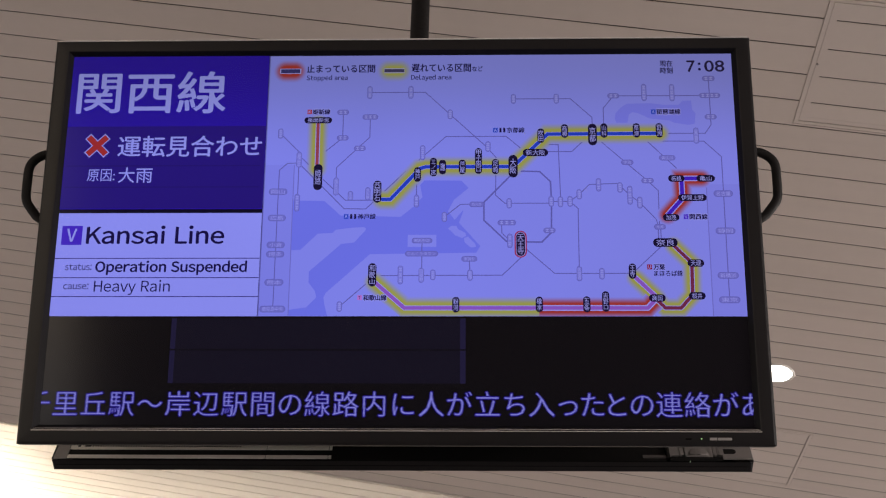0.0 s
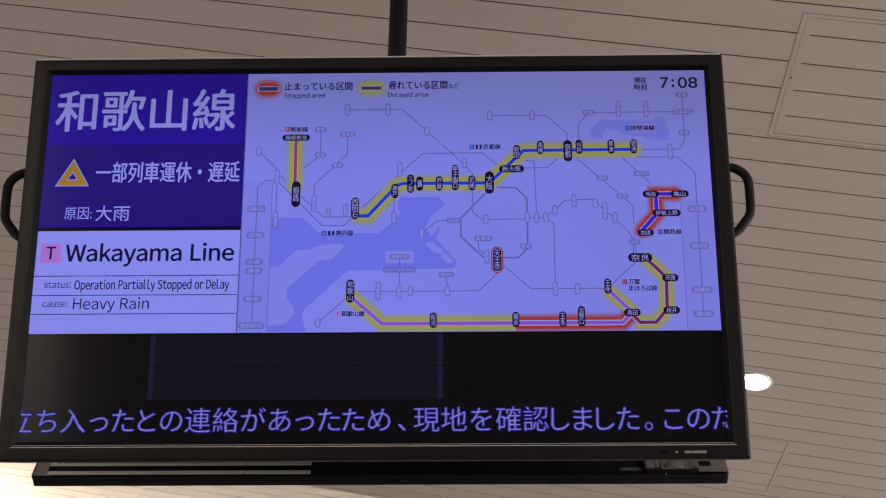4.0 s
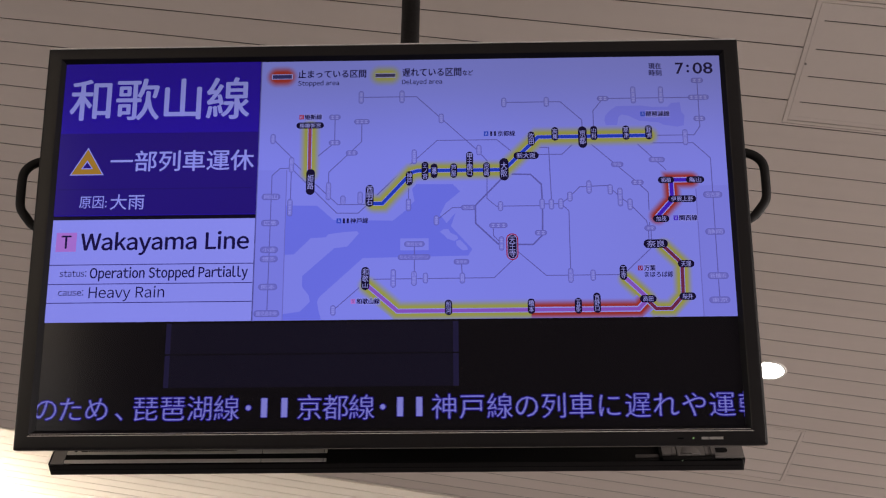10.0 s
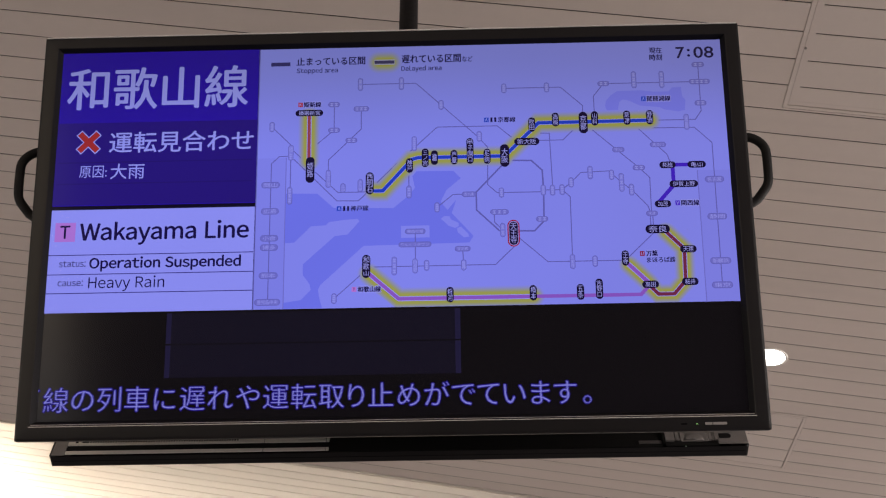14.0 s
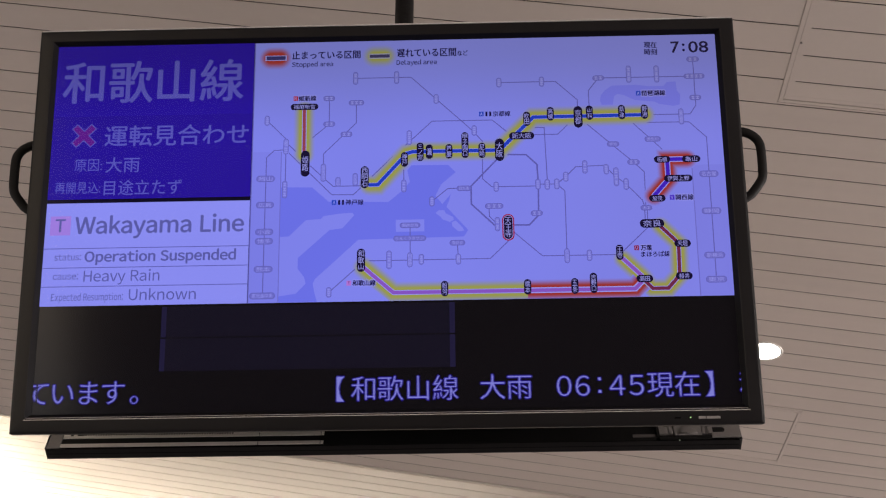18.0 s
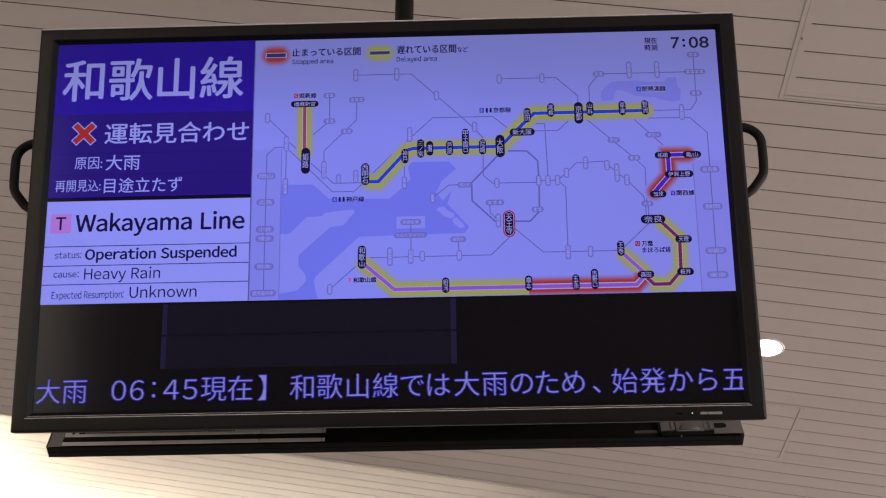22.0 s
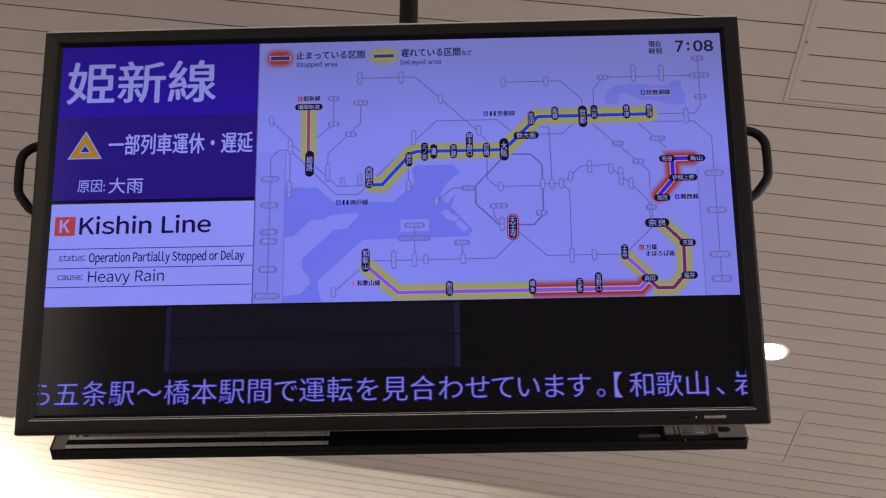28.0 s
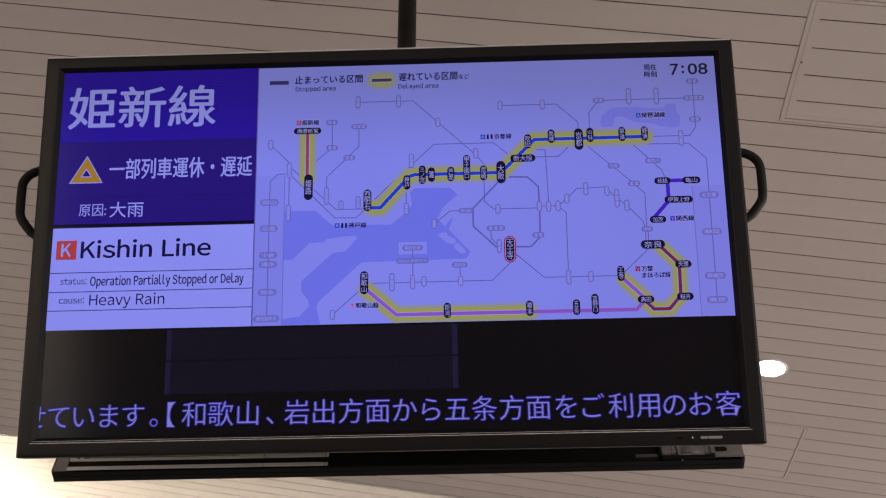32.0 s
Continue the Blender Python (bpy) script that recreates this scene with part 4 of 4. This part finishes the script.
lettering("legend_lettering", "Delayed area", 993, 1110, 0, 77, BASE + 0.0009, S_TEXT, map_panel, 0.015, 14)
lettering("clock_lettering", "現在", 1713, 1750, 21, 40, BASE + 0.0009, S_TEXT, map_panel, 0.026)
lettering("clock_lettering", "時刻", 1713, 1750, 43, 62, BASE + 0.0009, S_TEXT, map_panel, 0.026)
lettering("clock_digits", "7", 1790, 1815, 22, 57, BASE + 0.0009, S_CLOCK, map_panel, 0.022)
lettering("clock_digits", "08", 1841, 1899, 22, 57, BASE + 0.0009, S_CLOCK, map_panel, 0.022)
colon = part("clock_colon", pill(pill(bmesh.new(), 1827, 32, 8, 8, BASE + 0.0009), 1827, 49, 8, 8, BASE + 0.0009), S_TEXT, map_panel, "blinking colon of the clock")

# the notice beside the map: two plain fields under a thin veil, and the pages that come and go
notice = part("notice_panel", plate(plate(plate(bmesh.new(), 0, 577, 0, 470, BASE, 0), 0, 577, 482, 780, BASE, 1), 0, 577, 470, 482, BASE, 2), (S_BLUE1, S_PANEL, lit(8, 5, 30)), display, "lit notice panel, deep blue above and pale violet below")
for depth, blue, pale in VEILS:
    part("veil", plate(plate(bmesh.new(), 0, 577, 0, 470, BASE + depth, 0), 0, 577, 482, 780, BASE + depth, 1), (blue, pale), notice, "thin translucent front layer")


def cross(page):
    bm = bmesh.new()
    for slot, w, e in ((0, 23, 40.5), (1, 17.5, 37.5)):
        for sgn in (1, -1):
            d, n = Vector((1, sgn)).normalized(), Vector((-sgn, 1)).normalized()
            c = Vector((92, 279))
            bm.faces.new([bm.verts.new((U(p.x), V(p.y), BASE + 0.0016 + 0.0001 * slot)) for p in (c - d * e - n * w / 2, c + d * e - n * w / 2, c + d * e + n * w / 2, c - d * e + n * w / 2)][::-1]).material_index = slot
    part("status_icon", bm, (S_PALE, lit(152, 40, 46)), page, "red cross with a pale edge")


def triangle(page):
    bm = bmesh.new()
    for slot, g in enumerate((0, 5, 34, 39)):
        p = [(85, 263 + g * 1.15), (135 - g * 0.95, 348 - g * 0.55), (36 + g * 0.95, 348 - g * 0.55)]
        bm.faces.new([bm.verts.new((U(a), V(b), BASE + 0.0016 + 0.0001 * slot)) for a, b in p][::-1]).material_index = (0, 1, 0, 2)[slot]
    part("status_icon", bm, (S_PALE, lit(156, 116, 44), S_BLUE2), page, "amber warning triangle with a pale edge")


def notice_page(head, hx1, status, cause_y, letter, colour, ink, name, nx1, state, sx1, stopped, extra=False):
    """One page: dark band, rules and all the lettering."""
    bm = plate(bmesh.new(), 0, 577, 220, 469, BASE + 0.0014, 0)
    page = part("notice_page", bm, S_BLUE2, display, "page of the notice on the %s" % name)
    for y in (615, 671, 725):
        part("rule", plate(bmesh.new(), 0, 577, y - 1.2, y + 1.2, BASE + 0.0014), S_RULE, page)
    for y in ((341, 405) if stopped else (391,)):
        part("row_line", plate(bmesh.new(), 8, 566, y - 2, y + 2, BASE + 0.0015), S_ROW, page)
    z = BASE + 0.0017
    big = len(head) < 6
    lettering("heading", head, 20 if big else 15, hx1, 50 if big else 70, 179 if big else 150, z, S_PALE, page, 0.016)
    (cross if stopped else triangle)(page)
    y = 281 if stopped else 306
    lettering("status_lettering", status, 152, 568, y - 31, y + 32, z, S_PALE, page, 0.014)
    lettering("cause_lettering", "原因:", 71, 150, cause_y - 18, cause_y + 18, z, S_PALE, page, 0.004)
    lettering("cause_lettering", "大雨", 160, 258, cause_y - 23, cause_y + 23, z, S_PALE, page, 0.007)
    part("line_symbol", write(plate(bmesh.new(), 14, 72, 520, 576, z), letter, 28, 57, 0, 566, z + 0.0001, 1, 0.02, 37), (colour, ink), page)
    lettering("line_lettering", name, 84, nx1 + 2, 0, 572, z, S_TEXT, page, 0.014 if len(name) > 14 else 0.022, 48)
    lettering("field_name", "status:", 32, 107, 0, 649, z, S_TEXT, page, 0.006, 18.5)
    lettering("state_lettering", state, 117, sx1 + 1, 0, 654, z, S_TEXT, page, 0.015 if len(state) > 30 else 0.030 if stopped else 0.018, 26 if len(state) > 30 else 29)
    lettering("field_name", "cause:", 32, 103, 0, 704, z, S_TEXT, page, 0.006, 18.5)
    lettering("cause_lettering", "Heavy Rain", 118, 331, 0, 711, z, S_TEXT, page, 0.004, 31)
    if extra:
        lettering("cause_lettering", "再開見込:", 19, 149, 419, 454, z, S_PALE, page, 0.004)
        lettering("cause_lettering", "目途立たず", 159, 382, 415, 460, z, S_PALE, page, 0.006)
        lettering("field_name", "Expected Resumption:", 31, 232, 0, 765, z, S_TEXT, page, 0.004, 20)
        lettering("cause_lettering", "Unknown", 248, 435, 0, 766, z, S_TEXT, page, 0.004, 31)
    return page


C_V, C_T, C_U, C_K = lit(62, 34, 190), lit(168, 112, 212), lit(134, 38, 70), lit(166, 58, 68)
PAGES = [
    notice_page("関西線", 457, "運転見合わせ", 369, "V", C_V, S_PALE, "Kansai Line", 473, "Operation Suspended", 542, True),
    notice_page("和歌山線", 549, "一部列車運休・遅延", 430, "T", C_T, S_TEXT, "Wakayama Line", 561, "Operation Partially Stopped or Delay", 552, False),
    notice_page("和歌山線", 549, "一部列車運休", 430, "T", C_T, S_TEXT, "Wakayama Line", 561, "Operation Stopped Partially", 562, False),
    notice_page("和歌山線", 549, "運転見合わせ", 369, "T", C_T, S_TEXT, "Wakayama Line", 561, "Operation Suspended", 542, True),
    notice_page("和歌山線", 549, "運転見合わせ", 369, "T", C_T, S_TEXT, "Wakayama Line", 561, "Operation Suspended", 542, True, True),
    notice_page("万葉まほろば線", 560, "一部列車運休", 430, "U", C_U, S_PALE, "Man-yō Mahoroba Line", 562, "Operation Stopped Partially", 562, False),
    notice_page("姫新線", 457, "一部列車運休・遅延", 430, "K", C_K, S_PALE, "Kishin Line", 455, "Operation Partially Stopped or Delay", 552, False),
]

# the dark lower part of the screen, with its faint ghost field, and the running text
ticker = part("ticker_panel", plate(plate(bmesh.new(), -4, 1924, 780, 1084, BASE - 0.0002, 0), 352, 1140, 786, 966, BASE, 1), (lit(8, 6, 9), lit(16, 13, 28)), display, "dark band of the screen for the running text")
for x0, x1 in ((342, 356), (1137, 1152)):
    part("ghost_bar", plate(bmesh.new(), x0, x1, 786, 966, BASE + 0.0002), lit(29, 25, 54), ticker, "faint blue bar")
part("ghost_bar", plate(bmesh.new(), 342, 1152, 872, 876, BASE + 0.0003), lit(9, 7, 13), ticker)
SPEED = 303.0
NARROW = {"り": 58, "し": 60, "た": 66, "と": 64, "っ": 66, "て": 66, "こ": 66, "で": 68, "、": 48, "。": 46, "・": 46, "0": 52, "6": 50, "4": 52, "5": 54, ":": 44, "【": 50, "】": 50, "ち": 70, "あ": 70, "ま": 64, "す": 70, "の": 70, "ら": 70, "せ": 70}
CLAUSES = ((-9, 906, "千里丘駅～岸辺駅間の線路内"), (985, 2252, "に人が立ち入ったとの連絡があったため、"), (2319, 2919, "現地を確認しました。"), (2985, 3256, "このため、"), (3328, 3609, "琵琶湖線・"), (3652, 3707, "||"), (3775, 3975, "京都線・"), (4022, 4074, "||"),
           (4141, 5732, "神戸線の列車に遅れや運転取り止めがでています。"), (6293, 6578, "【和歌山線"), (6705, 6778, "大雨"), (6898, 7093, "06:45"), (7157, 7289, "現在】"), (7397, 8193, "和歌山線では大雨のため、"),
           (8269, 10013, "始発から五条駅～橋本駅間で運転を見合わせています。"), (10060, 10332, "【和歌山、"), (10405, 11577, "岩出方面から五条方面をご利用のお客"))
GLYPHS, RUNNING = {}, []
S_RUN, S_HALO = lit(128, 127, 209), lit(32, 21, 124)


def running_letter(ch):
    """One letter of the running text about its own centre, with its blue fringe, as a left and a right half."""
    if ch not in GLYPHS:
        bm = bmesh.new()
        if ch == ":":
            for y in (-17, 17):
                for z, g, slot in ((0.0, 2.0, 1), (0.0002, 0, 0)):
                    plate(bm, -3.6 - g, 3.6 + g, y - 3.6 - g, y + 3.6 + g, z, slot)
        elif ch == "|":
            for z, g, slot in ((0.0, 1.5, 1), (0.0002, 0, 0)):
                plate(bm, -8 - g, 8 + g, -26 - g, 26 + g, z, slot)
        else:
            for z, wt, slot in ((0.0, 0.0201, 1), (0.0002, 0.0, 0)):
                co, faces = outline(chr(ord(ch) + 0xFEE0) if ch.isascii() else ch, 0.0 if wt else -0.010 if ch == "路" else -0.012)
                ax, bx = min(c[0] for c in co), max(c[0] for c in co)
                s, mid, drop = 74.0, (ax + bx) / 2, 0.38
                for k, (dx, dy) in enumerate(((-1, 0), (1, 0), (0, -1), (0, 1)) if wt else ((-0.05, 0), (0.05, 0))):
                    dx, dy = dx * 2.0, dy * 2.0
                    vs = [bm.verts.new((U((c[0] - mid) * s + dx), V((drop - c[1]) * s + dy), z + 0.00001 * k)) for c in co]
                    for f in faces:
                        try:
                            face = bm.faces.new([vs[i] for i in f])
                        except ValueError:
                            continue
                        face.material_index = slot
                        if (vs[f[1]].co - vs[f[0]].co).cross(vs[f[2]].co - vs[f[0]].co).z < 0:
                            face.normal_flip()
        for v in bm.verts:
            v.co.x -= LEFT
            v.co.y -= TOP
        halves = []
        for side in (-1, 1):
            half = bm.copy()
            bmesh.ops.bisect_plane(half, geom=half.verts[:] + half.edges[:] + half.faces[:], plane_co=(0, 0, 0), plane_no=(side, 0, 0), clear_inner=True)
            if half.faces:
                halves.append((side, mesh("letter_half", half, S_RUN, S_HALO)))
        bm.free()
        GLYPHS[ch] = halves
    return GLYPHS[ch]


for a, b, text in CLAUSES:
    adv = [NARROW.get(ch, 75.5) for ch in text]
    at = [0.0]
    for p, q in zip(adv, adv[1:]):
        at.append(at[-1] + (p + q) / 2)
    for ch, o in zip(text, at):
        for side, half in running_letter(ch):
            RUNNING.append((part("letter_half", half, None, ticker), a + (b - a) * o / at[-1], side))


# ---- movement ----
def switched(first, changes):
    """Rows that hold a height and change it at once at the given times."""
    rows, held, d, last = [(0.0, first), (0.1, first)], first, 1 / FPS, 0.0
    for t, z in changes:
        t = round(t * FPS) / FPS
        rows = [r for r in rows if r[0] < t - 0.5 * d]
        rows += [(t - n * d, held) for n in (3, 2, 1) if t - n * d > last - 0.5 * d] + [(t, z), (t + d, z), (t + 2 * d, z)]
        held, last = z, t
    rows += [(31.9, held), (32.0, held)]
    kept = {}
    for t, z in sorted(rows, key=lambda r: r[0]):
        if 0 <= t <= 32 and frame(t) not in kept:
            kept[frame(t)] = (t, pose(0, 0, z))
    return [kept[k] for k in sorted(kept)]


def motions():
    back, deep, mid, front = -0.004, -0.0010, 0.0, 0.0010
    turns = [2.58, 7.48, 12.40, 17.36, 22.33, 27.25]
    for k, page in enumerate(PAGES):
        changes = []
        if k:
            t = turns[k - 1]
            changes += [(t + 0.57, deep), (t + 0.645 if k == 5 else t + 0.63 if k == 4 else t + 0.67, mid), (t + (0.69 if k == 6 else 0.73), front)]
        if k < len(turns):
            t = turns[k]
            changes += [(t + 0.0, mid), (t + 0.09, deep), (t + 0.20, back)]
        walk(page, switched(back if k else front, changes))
    for mark in STOP_MARKS:
        walk(mark, switched(0.0, [c for k in range(-5, 17) for c in ((8.10 + 1.486 * k - 0.25, back), (8.10 + 1.486 * k + 0.25, 0.0)) if c[0] < 32]))
    walk(colon, switched(0.0, [c for k in range(32) for c in ((k + 0.17, back), (k + 0.66, 0.0))]))
    for ob, x, side in RUNNING:
        def at(t, z=0.0):
            return pose(U(x - SPEED * t), V(1022), BASE + 0.0004 + z)
        t_in, t_out = math.ceil((x - 1945 + 14 * side) / SPEED * FPS) / FPS, math.floor((x + 25 + 14 * side) / SPEED * FPS) / FPS
        start, end = max(t_in, 0.0), min(t_out, 32.0)
        near = [k * 3 / FPS for k in range(5)]
        times = [start + k for k in near] + [start + k for k in range(1, 9)] + [end - k for k in near]
        rows = [(t, at(t)) for t in sorted({frame(t): t for t in times if start <= t <= end}.values())]
        if t_in > 0:
            unseen = t_in - 2 / FPS
            rows = [(t, at(t_in, -0.012)) for t in (0, 0.1, unseen - 2 / FPS, unseen - 1 / FPS, unseen) if t <= unseen + 1e-6] + rows
        if t_out < 32:
            gone = t_out + 2 / FPS
            rows += [(t, at(t_out, -0.012)) for t in (gone, gone + 1 / FPS, gone + 2 / FPS, 31.95, 32) if t >= gone]
        kept = {}
        for t, m in rows:
            if 0 <= t <= 32:
                kept.setdefault(frame(t), (t, m))
        walk(ob, [kept[k] for k in sorted(kept)])


motions()
